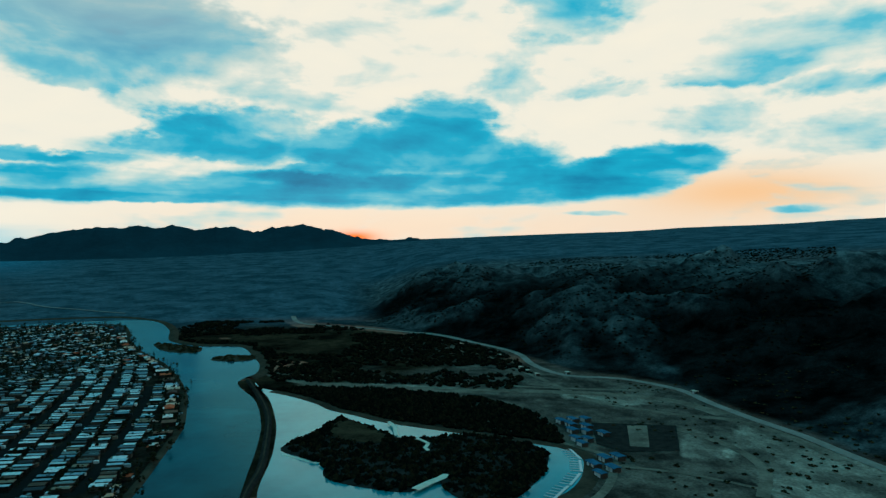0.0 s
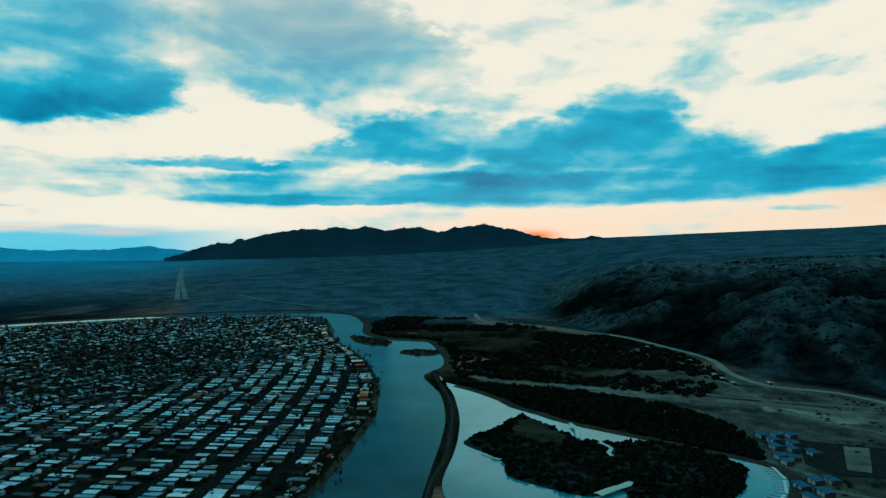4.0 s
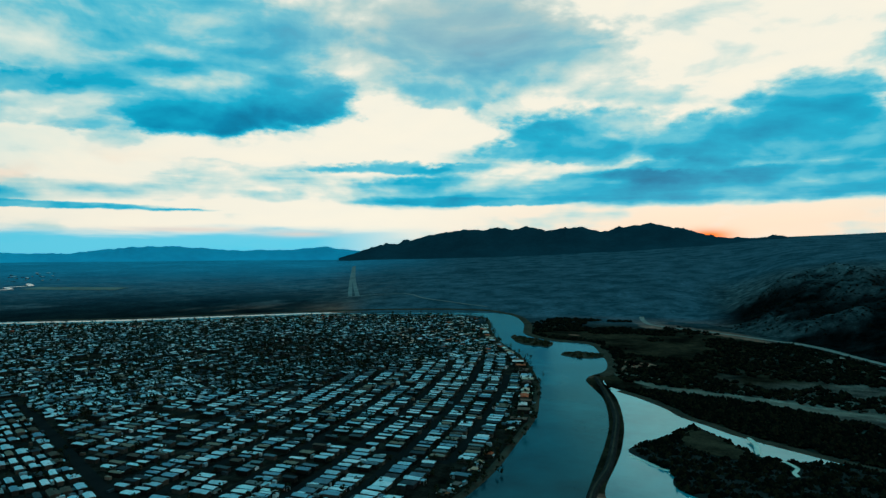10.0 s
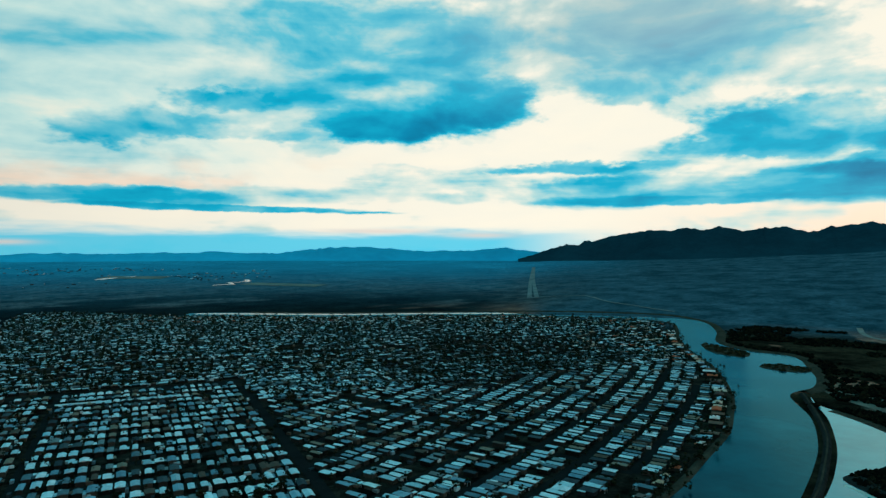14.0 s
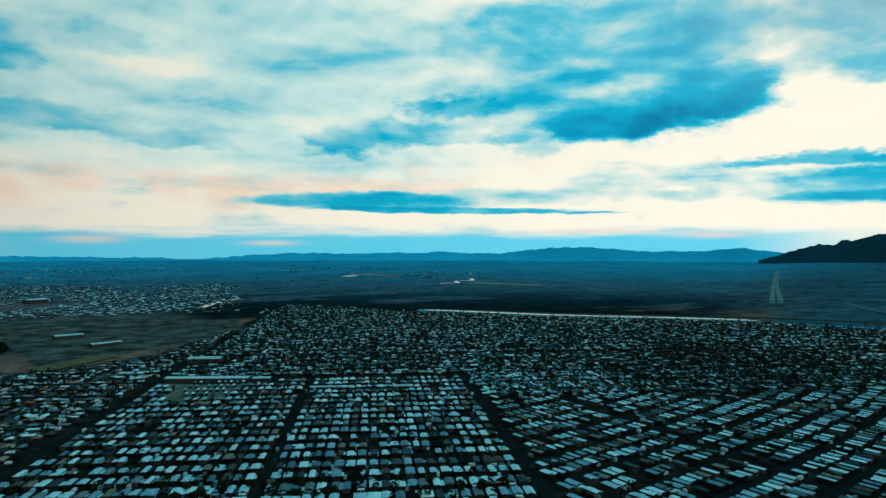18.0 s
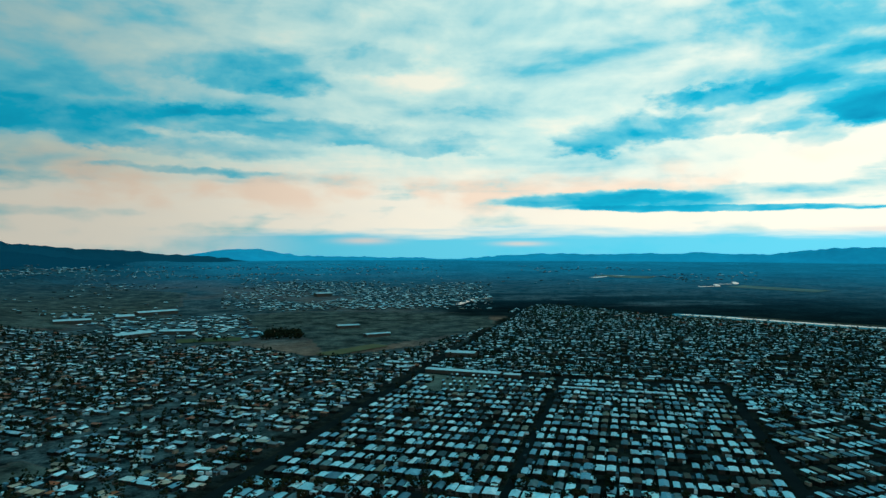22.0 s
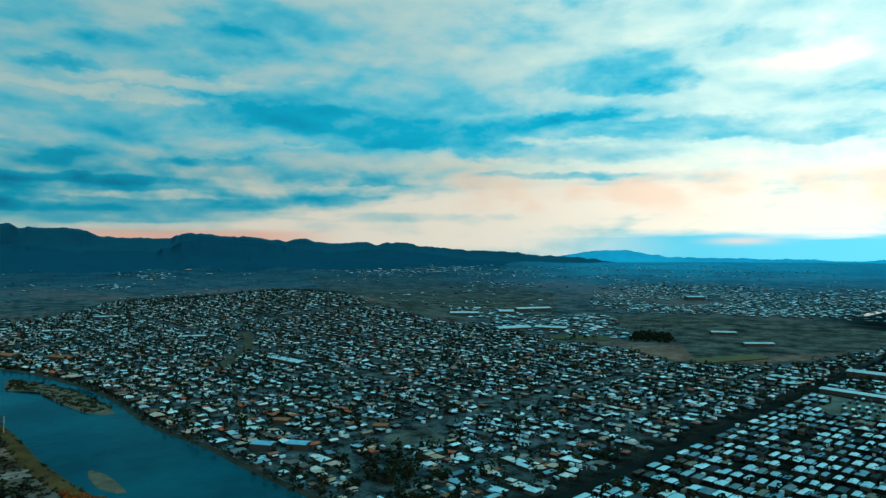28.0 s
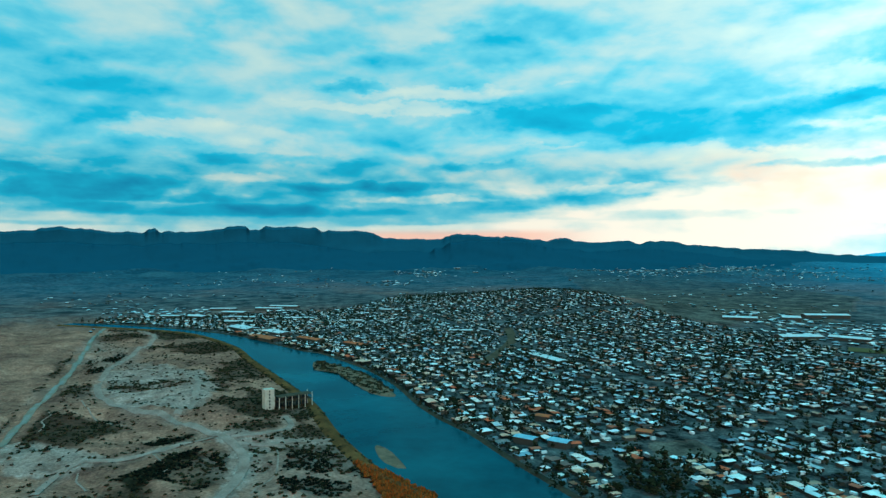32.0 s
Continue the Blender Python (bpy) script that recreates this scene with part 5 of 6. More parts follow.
def gather_lots():
    """House lots of the town: a strict grid between the avenues, curved rows in the river bend, looser blocks elsewhere."""
    found = []
    for iu in range(-42, 60):
        for iv in range(-40, 150):
            uu, vv = 431.8 + iu * 21.0, iv * 7.9
            if vv > ROAD_EAST - 8 and uu < 660:
                continue
            if abs(vv - ROAD_EAST) < 8 or abs(vv - ROAD_MID) < 6 or abs(vv - ROAD_WEST) < 6.5 or abs(uu - CROSS) < 13:
                continue
            uu, vv = uu + (-0.6 if iu % 2 else 0.6) + rng.uniform(-0.8, 0.8), vv + rng.uniform(-0.5, 0.5)
            if vv >= ROAD_WEST and uu <= CROSS and rng.random() < 0.95:
                found.append((*uv(uu, vv), GRID_TURN + rng.uniform(-0.03, 0.03), "grid"))
    for iu in range(-66, 115):
        for iv in range(-227, 128):
            uu, vv = 300 + iu * 15.6 + (1.8 if iu % 2 else -1.8), iv * 9.6
            if not (vv < ROAD_WEST - 9 or (uu > CROSS + 13 or (uu > 655 and vv > ROAD_EAST + 9))):
                continue
            if (abs(vv - ROAD_EAST) < 9 and uu < 740) or abs(vv - ROAD_WEST) < 9 or (vv < ROAD_WEST and iv % 13 == 6) or (min(abs(vv - q) for q in STREETS_C) < 9 and uu < 1100) or abs(uu - 470) < 9 or abs(uu - 930) < 9:
                continue
            uu, vv = uu + rng.uniform(-3.5, 3.5), vv + rng.uniform(-2.5, 2.5)
            turn = GRID_TURN + rng.uniform(-0.12, 0.12) + (math.pi / 2 if rng.random() < 0.5 else 0)
            if rng.random() < 0.88:
                found.append((*uv(uu, vv), turn, "loose"))
    for i in range(-16, 150):
        for j in range(-4, 40):
            p = curve_b(240 + i * 8.1 + rng.uniform(-0.6, 0.6), 138.5 + j * 19.0 + (1.6 if j % 2 else -1.6) + rng.uniform(-1, 1))
            vv, uu = float(p @ GRID_V), float(p @ GRID_U)
            if vv > ROAD_EAST + 7.5 and uu < 650 and abs(p[0] - 391) > 7 and rng.random() < 0.92:
                found.append((float(p[0]), float(p[1]), math.atan2(0.17, 0.985) + rng.uniform(-0.06, 0.06), "rows"))
    x, y = np.array([q[0] for q in found]), np.array([q[1] for q in found])
    r, a = np.hypot(x, y), np.degrees(np.arctan2(y, x))
    good = (r < town_reach(a)) & (r > 245) & inside(x, y, TOWN) & (gap_to(x, y, RIVER_TOWN) > 21)
    for poly in VACANT + BARE:
        good &= ~inside(x, y, poly)
    return [q for q, g in zip(found, good) if g]


lots = gather_lots()
# one row of larger houses along the river front
bank_points = smooth_line(RIVER_TOWN, 15)
for k in range(2, len(bank_points) - 2):
    (ax, ay), (bx, by) = bank_points[k - 1], bank_points[k + 1]
    d = math.hypot(bx - ax, by - ay)
    x, y = bank_points[k]
    px, py = x - (by - ay) / d * (11 + 2 * (k % 2)), y + (bx - ax) / d * (11 + 2 * (k % 2))
    if 240 < math.hypot(px, py) < 1250 and rng.random() < 0.88:
        lots.append((px, py, math.atan2(by - ay, bx - ax), "front"))
lot_z = height(np.array([q[0] for q in lots]), np.array([q[1] for q in lots]))


# ---- joined solids for what is past counting ----
class Batch:
    def __init__(self):
        self.verts, self.faces, self.slots = [], [], []

    def add(self, verts, faces, slot=0):
        n = len(self.verts)
        self.verts += verts
        self.faces += [tuple(n + i for i in f) for f in faces]
        self.slots += [slot] * len(faces)

    def place(self, solid, x, y, z, turn, slot=0):
        c, s = math.cos(turn), math.sin(turn)
        self.add([(x + a * c - b * s, y + a * s + b * c, z + k) for a, b, k in solid[0]], solid[1], slot)

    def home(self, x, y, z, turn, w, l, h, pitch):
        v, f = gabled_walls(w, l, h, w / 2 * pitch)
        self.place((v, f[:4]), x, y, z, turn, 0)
        a, b, p = w / 2 + 0.35, l / 2 + 0.35, w / 2 * pitch
        v = [(-a, -b, h), (a, -b, h), (a, b, h), (-a, b, h), (0, -b, h + p + 0.1), (0, b, h + p + 0.1)]
        self.place((v, [(0, 4, 5, 3), (1, 2, 5, 4), (0, 1, 4), (2, 3, 5)]), x, y, z, turn, 1)
        if rng.random() < 0.6:
            self.place(box(a + 0.05, a + rng.uniform(1.2, 2.4), -b * 0.6, b * 0.5, h - 0.6, h - 0.45), x, y, z, turn, 1)

    def build(self, name, materials, label, category, smooth=False):
        ob = mesh_object(name, self.verts, self.faces, materials, smooth, self.slots)
        return tagged(ob, label, category, kind="stuff")


near, far_homes, far_front, dim_homes, town_homes = {"grid": [], "rows": [], "loose": [], "front": []}, Batch(), Batch(), Batch(), Batch()
OLD_BLOCKS = [(787, 805), (882, 747), (902, 585), (855, 465), (750, 430), (613, 450), (537, 454), (500, 470), (469, 550), (522, 643), (583, 700)]
limit = {"grid": 432, "rows": 430, "loose": 470, "front": 560}
for (x, y, turn, kind), z in zip(lots, lot_z):
    if math.hypot(x, y) < limit[kind]:
        near[kind].append((x, y, float(z), turn))
    elif kind == "front":
        far_front.home(x, y, float(z), turn + math.pi / 2 * (rng.random() < 0.5), rng.uniform(6.5, 9.5), rng.uniform(8, 14), rng.uniform(3, 5), 0.3)
    else:
        if kind == "loose":
            old_part = rng.random() < 0.75 - 0.004 * float(gap_to(x, y, RIVER_TOWN))
            (far_front if old_part else dim_homes if inside(x, y, OLD_BLOCKS) or rng.random() < 0.2 else town_homes if x * GRID_V[0] + y * GRID_V[1] < ROAD_WEST else far_homes).home(x, y, float(z), turn, rng.uniform(4.2, 6.6), rng.uniform(5.5, 9.5), rng.uniform(2.2, 3.0), rng.uniform(0.15, 0.38))
            continue
        double = rng.random() < 0.6
        (dim_homes if inside(x, y, OLD_BLOCKS) else far_homes).home(x, y, float(z), turn, rng.uniform(4.3, 5.6) if double else rng.uniform(3.2, 4.0), rng.uniform(7.5, 12.5) if kind == "grid" else rng.uniform(7.5, 11.5), rng.uniform(2.7, 3.4), rng.uniform(0.12, 0.3))
print("near", {k: len(v) for k, v in near.items()}, "lots", len(lots))
yard_things = Batch()
for (x, y, turn, kind), z in zip(lots, lot_z):
    for k in range(2 if kind == "loose" else 1):
        if rng.random() < 0.55:
            a, d = rng.uniform(0, 6.28), rng.uniform(5.5, 8.5)
            yard_things.place(box(-1.0, 1.0, -rng.uniform(1.5, 2.6), rng.uniform(1.5, 2.6), -0.2, rng.uniform(1.4, 2.4)), x + d * math.cos(a), y + d * math.sin(a), float(z), turn + rng.choice((0, 0, 1.57)))
yard_things.build("sheds_and_vehicles", [ROOFS], "small sheds and parked vehicles between the homes", "yard sheds")
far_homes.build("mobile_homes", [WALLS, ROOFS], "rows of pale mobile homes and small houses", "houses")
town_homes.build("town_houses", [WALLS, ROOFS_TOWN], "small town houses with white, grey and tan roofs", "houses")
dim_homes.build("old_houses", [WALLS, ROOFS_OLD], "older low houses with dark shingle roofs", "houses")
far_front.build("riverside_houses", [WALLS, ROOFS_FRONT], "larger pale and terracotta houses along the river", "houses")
makers = {"ranch": home_ranch, "single": home_single, "double": home_double, "stucco": home_stucco, "villa": home_villa}
first = {}
for kind, places in near.items():
    for x, y, z, turn in places:
        style = "villa" if (kind == "front" and rng.random() < 0.7) or (kind == "loose" and rng.random() < 0.45 and gap_to(x, y, RIVER_TOWN) < 130) else rng.choice(["double", "double", "stucco", "single"] if kind != "loose" else ["ranch", "ranch", "stucco", "double"])
        m = Matrix.Translation((x, y, z)) @ Matrix.Rotation(turn + math.pi * (rng.random() < 0.5), 4, "Z")
        if kind == "rows":
            m = m @ Matrix.Scale(rng.uniform(0.84, 1.0), 4)
        if kind == "loose" and style != "villa":
            m = m @ Matrix.Scale(rng.uniform(0.8, 1.0), 4)
        if style == "villa":
            m = m @ Matrix.Scale(rng.uniform(0.5, 0.74), 4)
        if style in first:
            copy_thing(first[style], m)
        else:
            first[style] = makers[style]()
            first[style].matrix_basis = m


# ---- trees and brush ----
def clump(r, seed, squash=0.8):
    """A ragged tuft of leaves."""
    q = random.Random(seed)
    v = [(q.uniform(0.7, 1.25) * r * a, q.uniform(0.7, 1.25) * r * b, q.uniform(0.7, 1.2) * r * squash * c) for a, b, c in
         ((1, 0, 0), (0.3, 0.95, 0), (-0.8, 0.6, 0), (-0.8, -0.6, 0), (0.3, -0.95, 0), (0, 0, 1), (0, 0, -0.8))]
    return v, [(i, (i + 1) % 5, 5) for i in range(5)] + [((i + 1) % 5, i, 6) for i in range(5)]


def moved(solid, x, y, z):
    return [(a + x, b + y, c + z) for a, b, c in solid[0]], solid[1]


def crown_shape(seed, spread, low, high, n, size):
    q = random.Random(seed)
    out = []
    for k in range(n):
        a, d, t = q.uniform(0, 6.28), spread * math.sqrt(q.random()), q.random()
        d *= 0.35 + 0.75 * math.sin(math.pi * min(0.95, 0.15 + t * 0.8))
        out.append(moved(clump(size * q.uniform(0.6, 1.2), seed * 99 + k), d * math.cos(a), d * math.sin(a), low + (high - low) * t))
    return joined(*out)


def trunk_shape(h, r, seed):
    q = random.Random(seed)
    rings = [(0, 0, -0.4, r * 1.3), (q.uniform(-0.1, 0.1), q.uniform(-0.1, 0.1), h * 0.5, r), (q.uniform(-0.3, 0.3), q.uniform(-0.3, 0.3), h, r * 0.5)]
    v = [(x + s * math.cos(k * 1.047), y + s * math.sin(k * 1.047), z) for x, y, z, s in rings for k in range(6)]
    f = [(i * 6 + k, i * 6 + (k + 1) % 6, i * 6 + 6 + (k + 1) % 6, i * 6 + 6 + k) for i in range(2) for k in range(6)]
    return v, f


def limb_shapes(h, seed):
    q = random.Random(seed)
    limbs = []
    for k in range(3):
        a = q.uniform(0, 6.28)
        c, s = math.cos(a), math.sin(a)
        b = [(0, 0, h * 0.6), (0.12 * c - 0.1 * s, 0.12 * s + 0.1 * c, h * 0.62), (0.1, -0.1, h * 0.7), (1.6 * c, 1.6 * s, h * 1.25)]
        limbs.append((b, [(0, 1, 3), (1, 2, 3), (2, 0, 3), (0, 2, 1)]))
    return limbs


def tree(seed, h, spread):
    root = new("tree")
    trunk = part("trunk", *trunk_shape(h * 0.5, 0.2, seed), BARK, root)
    for shape in limb_shapes(h * 0.5, seed):
        part("limb", *shape, BARK, trunk)
    part("crown", *crown_shape(seed, spread, h * 0.35, h, 34, spread * 0.36), CROWN, root)
    return tagged(root, "dark leafy desert tree among the homes", "tree", "trees of the town")


tree_spots, far_trees = [], Batch()
shapes = [crown_shape(40 + k, 2.6, 1.2, 6.0, 11, 1.25) for k in range(8)] + [crown_shape(60 + k, 1.7, 0.8, 9.0, 10, 1.0) for k in range(3)]
for (x, y, turn, kind), z in zip(lots, lot_z):
    for k in range(3):
        if rng.random() < (0.3 if kind in ("grid", "rows") and not inside(x, y, OLD_BLOCKS) else 0.55):
            a, d = rng.uniform(0, 6.28), rng.uniform(5, 9)
            tree_spots.append((x + d * math.cos(a), y + d * math.sin(a), float(z), rng.uniform(0.45, 1.05) if kind != "loose" else rng.uniform(0.6, 1.3)))
for poly, n, big in ((VACANT[1], 60, 1.5), ([(-229, 1086), (-158, 1100), (-180, 1190), (-235, 1170)], 160, 1.6), ([(-331, 1058), (-277, 1086), (-305, 1123)], 30, 1.2)):
    xs, ys = [p[0] for p in poly], [p[1] for p in poly]
    for k in range(n):
        x, y = rng.uniform(min(xs), max(xs)), rng.uniform(min(ys), max(ys))
        if inside(x, y, poly):
            tree_spots.append((x, y, 0.0, big * rng.uniform(0.7, 1.2)))
for k in range(150):
    a, d = rng.uniform(0, 6.28), rng.uniform(0.0, 1.0) ** 0.5
    x, y = -1130 + 90 * d * math.cos(a) - 70 * math.sin(a) * d, 1330 + 90 * d * math.cos(a) + 25 * d * math.sin(a)
    tree_spots.append((x, y, float(height(np.array([x]), np.array([y]))[0]), rng.uniform(0.8, 1.3)))
for k in range(1, len(bank_points) - 1):
    (ax, ay), (bx, by) = bank_points[k - 1], bank_points[k + 1]
    d = math.hypot(bx - ax, by - ay)
    for j in range(3):
        o = rng.uniform(1, 13)
        x, y = bank_points[k][0] - (by - ay) / d * o + rng.uniform(-10, 10), bank_points[k][1] + (bx - ax) / d * o + rng.uniform(-10, 10)
        if math.hypot(x, y) > 280 and (math.hypot(x, y) < 1240 or rng.random() < 0.6):
            tree_spots.append((x, y, 0.6, rng.uniform(0.5, 1.2)))
first_tree, tree_count = {}, 0
for x, y, z, s in tree_spots:
    if math.hypot(x, y) < 430 and tree_count < 290:
        tree_count += 1
        k = rng.randrange(4)
        m = Matrix.Translation((x, y, z)) @ Matrix.Rotation(rng.uniform(0, 6.28), 4, "Z")
        if k in first_tree:
            copy_thing(first_tree[k], m)
        else:
            first_tree[k] = tree(k + 5, (5.5, 6.5, 7.5, 9.0)[k], (2.6, 3.0, 3.4, 2.4)[k])
            first_tree[k].matrix_basis = m
    else:
        v, f = rng.choice(shapes)
        far_trees.place(([(a * s, b * s, c * s) for a, b, c in v], f), x, y, z, rng.uniform(0, 6.28))
far_trees.build("town_trees", [LEAF], "dark leafy trees and palms between the houses", "trees")


def thicket(name, material_, label, polys, step_, size, tall, clear=(), keep=0.8, seed=1, grain=90, cut=-0.4, holes=()):
    """Dense brush over polygons."""
    q = np.random.default_rng(seed)
    bushes = [joined(*[moved(clump(1.0, seed * 77 + 10 * k + j, 0.8), 0.8 * math.cos(2.1 * j + k), 0.8 * math.sin(2.1 * j + k), 0.5 + 0.25 * (j % 2)) for j in range(3)]) for k in range(6)]
    batch = Batch()
    for poly in polys:
        xs, ys = [p[0] for p in poly], [p[1] for p in poly]
        n = int((max(xs) - min(xs)) * (max(ys) - min(ys)) / step_ ** 2)
        X, Y = q.uniform(min(xs), max(xs), n), q.uniform(min(ys), max(ys), n)
        good = inside(X, Y, poly) & (rough_noise(X, Y, grain, seed, 3) > cut) & (q.random(n) < keep)
        good &= ~inside(X, Y, LAGOON) | inside(X, Y, LAGOON_ISLE)
        for line, gap in clear:
            good &= gap_to(X, Y, line) > gap
        for hole in holes:
            good &= ~inside(X, Y, hole)
        X, Y = X[good], Y[good]
        Z = height(X, Y)
        for x, y, z in zip(X, Y, Z):
            s = size * q.uniform(0.5, 1.4)
            v, f = bushes[q.integers(6)]
            batch.place(([(a * s, b * s, c * s * tall) for a, b, c in v], f), float(x), float(y), float(z), float(q.uniform(0, 6.28)))
    print(name, len(batch.faces))
    return batch.build(name, [material_], label, "brush")


MARSH = [(790, 212), (735, 190), (720, 60), (690, -70), (790, -110), (950, -85), (1060, -35), (1150, 45), (1235, 175), (1330, 260), (1330, 480), (1210, 490), (1060, 425), (1010, 370), (1000, 300), (900, 245)]
thicket("thicket", THICKET, "dense black tamarisk thicket beside the lagoon", [LAGOON_BELT, LAGOON_ISLE], 2.9, 1.7, 1.4, clear=((LAGOON, 2.5), *((line, 4.5) for line in GLINT_EDGES)), seed=3, grain=50, cut=-0.95, keep=0.92, holes=[DRY_ISLE])
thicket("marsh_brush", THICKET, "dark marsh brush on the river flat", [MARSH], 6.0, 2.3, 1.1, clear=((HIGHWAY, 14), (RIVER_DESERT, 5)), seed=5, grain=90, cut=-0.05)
thicket("desert_brush", BRUSH, "dark creosote and mesquite brush on the desert terrace", [DESERT], 4.6, 1.05, 0.9, clear=((TRACK_A, 8), (TRACK_B, 6), (TRACK_C, 6), (TRACK_D, 7), (TRACK_E, 5), (DESERT_ROAD, 12)), seed=8, grain=85, cut=0.1)
thicket("desert_brush", BRUSH, "scattered low brush on pale desert gravel", [DESERT], 9, 0.85, 0.9, clear=((TRACK_A, 9), (DESERT_ROAD, 12)), seed=12, cut=-2)
thicket("desert_brush", THICKET, "dense dark mesquite in a hollow of the terrace", HOLLOWS, 2.7, 1.0, 0.9, clear=((TRACK_A, 9), (TRACK_B, 6)), seed=29, grain=40, cut=-0.1)
RUST = [(-400, 246), (-376, 240), (-318, 222), (-290, 236), (-309, 250), (-362, 252)]
thicket("rust_reeds", RUST_BRUSH, "rust-coloured reeds along the water", [RUST], 1.5, 1.1, 1.5, seed=15, cut=-2, keep=0.95)
shore = [p for p in desert_bank if -1300 < p[0] < -330]
thicket("bank_brush", BRUSH, "low dark brush along the desert river bank", [shore + [(x, y - 11) for x, y in shore[::-1]]], 3.0, 1.0, 1.1, seed=37, grain=30, cut=-0.5)
thicket("island_brush", BRUSH, "brush on the river islands", [ISLE_WEST, ISLE_NORTH, SPIT], 4.0, 1.6, 1.2, seed=19, cut=-0.6)
FLATS = [(450, -125), (600, -115), (760, -150), (745, -280), (690, -420), (420, -420), (320, -250), (380, -140)]
thicket("flat_scrub", BRUSH, "low scattered brush on the dirt flats", [FLATS], 12.0, 1.1, 0.8, clear=((HIGHWAY, 8), (FLAT_ROAD, 7)), seed=33, grain=60, cut=-0.15)
BLUFFS = [(1330, 170), (1150, -20), (960, -125), (800, -175), (760, -280), (690, -420), (1500, -900), (1700, -300), (1650, 80)]
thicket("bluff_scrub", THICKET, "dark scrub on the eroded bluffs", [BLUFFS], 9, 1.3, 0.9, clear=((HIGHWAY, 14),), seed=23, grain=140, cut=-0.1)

# ---- avenues of the loose blocks and rows, laid out by the plan ----
for j in range(0, 9):
    line = [tuple(float(c) for c in curve_b(a, 148.0 + j * 38.0)) for a in range(230, 900, 40)]
    line = [p for p in line if p[0] * GRID_V[0] + p[1] * GRID_V[1] > ROAD_EAST and p[0] * GRID_U[0] + p[1] * GRID_U[1] < 640 and gap_to(p[0], p[1], RIVER_TOWN) > 28 and inside(p[0], p[1], TOWN)]
    if len(line) > 2:
        ribbon("road", smooth_line(line, 15), [(-3.8, 0.08), (0, 0.14), (3.8, 0.08)], ASPHALT, "narrow dark asphalt street between home rows", "road")
ribbon("road", smooth_line([(380, 400), (387, 350), (393, 290), (397, 222)], 15), [(-3.5, 0.16), (0, 0.22), (3.5, 0.16)], ASPHALT, "narrow dark cross street between home rows", "road")
for k in range(0, 11):
    uu = 337.0 + k * 42.0
    ribbon("road", smooth_line([uv(uu, ROAD_WEST + 11), uv(uu, ROAD_MID - 8)], 40), [(-3.2, 0.07), (0, 0.12), (3.2, 0.07)], ASPHALT, "narrow dark asphalt street between home rows", "road")
    ribbon("road", smooth_line([uv(uu, ROAD_MID + 8), uv(uu, ROAD_EAST - 10)], 40), [(-3.2, 0.07), (0, 0.12), (3.2, 0.07)], ASPHALT, "narrow dark asphalt street between home rows", "road")
ribbon("dirt_wash", smooth_line([(-628, 585), (-690, 683), (-765, 784), (-860, 870)], 15), [(-8, 0.1), (0, 0.2), (8, 0.1)], LEVEE, "pale dirt cut between the houses", "wash")


# ---- larger buildings ----
def long_shed(ax, ay, bx, by, wide, tall, roof, label):
    root = new("storage_shed")
    d = math.hypot(bx - ax, by - ay)
    part("wall", *gabled_walls(wide, d, tall, wide * 0.08), WALL_PLAIN, root)
    part("roof", *gable(wide, d, tall, wide * 0.08, 0.5, 0.25), roof, root)
    for k in range(max(2, int(d / 12))):
        y = -d / 2 + 3 + k * (d - 6) / max(1, int(d / 12) - 1 or 1)
        if abs(y) < d / 2 - 2:
            part("roller_door", *box(-wide / 2 - 0.06, -wide / 2 - 0.005, y - 1.5, y + 1.5, 0, 2.8), POST, root)
    z = float(height(np.array([(ax + bx) / 2]), np.array([(ay + by) / 2]))[0])
    root.matrix_basis = Matrix.Translation(((ax + bx) / 2, (ay + by) / 2, z)) @ Matrix.Rotation(math.atan2(by - ay, bx - ax) - math.pi / 2, 4, "Z")
    return tagged(root, label, "building", "large sheds")


WALL_PLAIN = material("plain_block_wall", (0.06, 0.052, 0.045), 0.85, scale=0.2)
for ax, ay, bx, by, wide, tall in ((33, 798, 118, 762, 13, 4.5), (122, 760, 140, 753, 10, 4), (66, 920, 105, 906, 20, 6), (222, 669, 278, 649, 5, 3), (170, 690, 212, 674, 5, 3),
                                   (-657, 1282, -600, 1310, 26, 6), (-585, 1385, -555, 1400, 34, 8), (-585, 1490, -520, 1550, 28, 7), (-474, 1109, -431, 1160, 30, 6), (-420, 1175, -360, 1178, 24, 6),
                                   (-622, 681, -554, 663, 16, 5), (-15, 848, 12, 838, 12, 5), (-5, 805, 12, 812, 10, 5), (-261, 2019, -216, 2040, 30, 10), (-120, 1250, -80, 1262, 18, 5), (-60, 1120, -20, 1140, 14, 5), (-1600, 742, -1540, 790, 20, 6), (-1570, 690, -1515, 735, 18, 6), (-1530, 590, -1480, 625, 22, 6), (-1500, 500, -1450, 520, 24, 6), (-1535, 450, -1500, 480, 18, 6), (-1420, 560, -1370, 600, 16, 5), (-1330, 520, -1290, 560, 18, 5), (-1640, 600, -1600, 650, 16, 5), (-2690, 2310, -2668, 2335, 18, 5), (-2560, 2330, -2542, 2351, 16, 5), (-1310, 640, -1270, 690, 16, 5), (-1180, 700, -1150, 735, 16, 5), (-1290, 880, -1250, 910, 18, 5), (-900, 760, -870, 790, 14, 5)):
    long_shed(ax, ay, bx, by, wide, tall, PALE_METAL, "long white metal-roofed storage building")
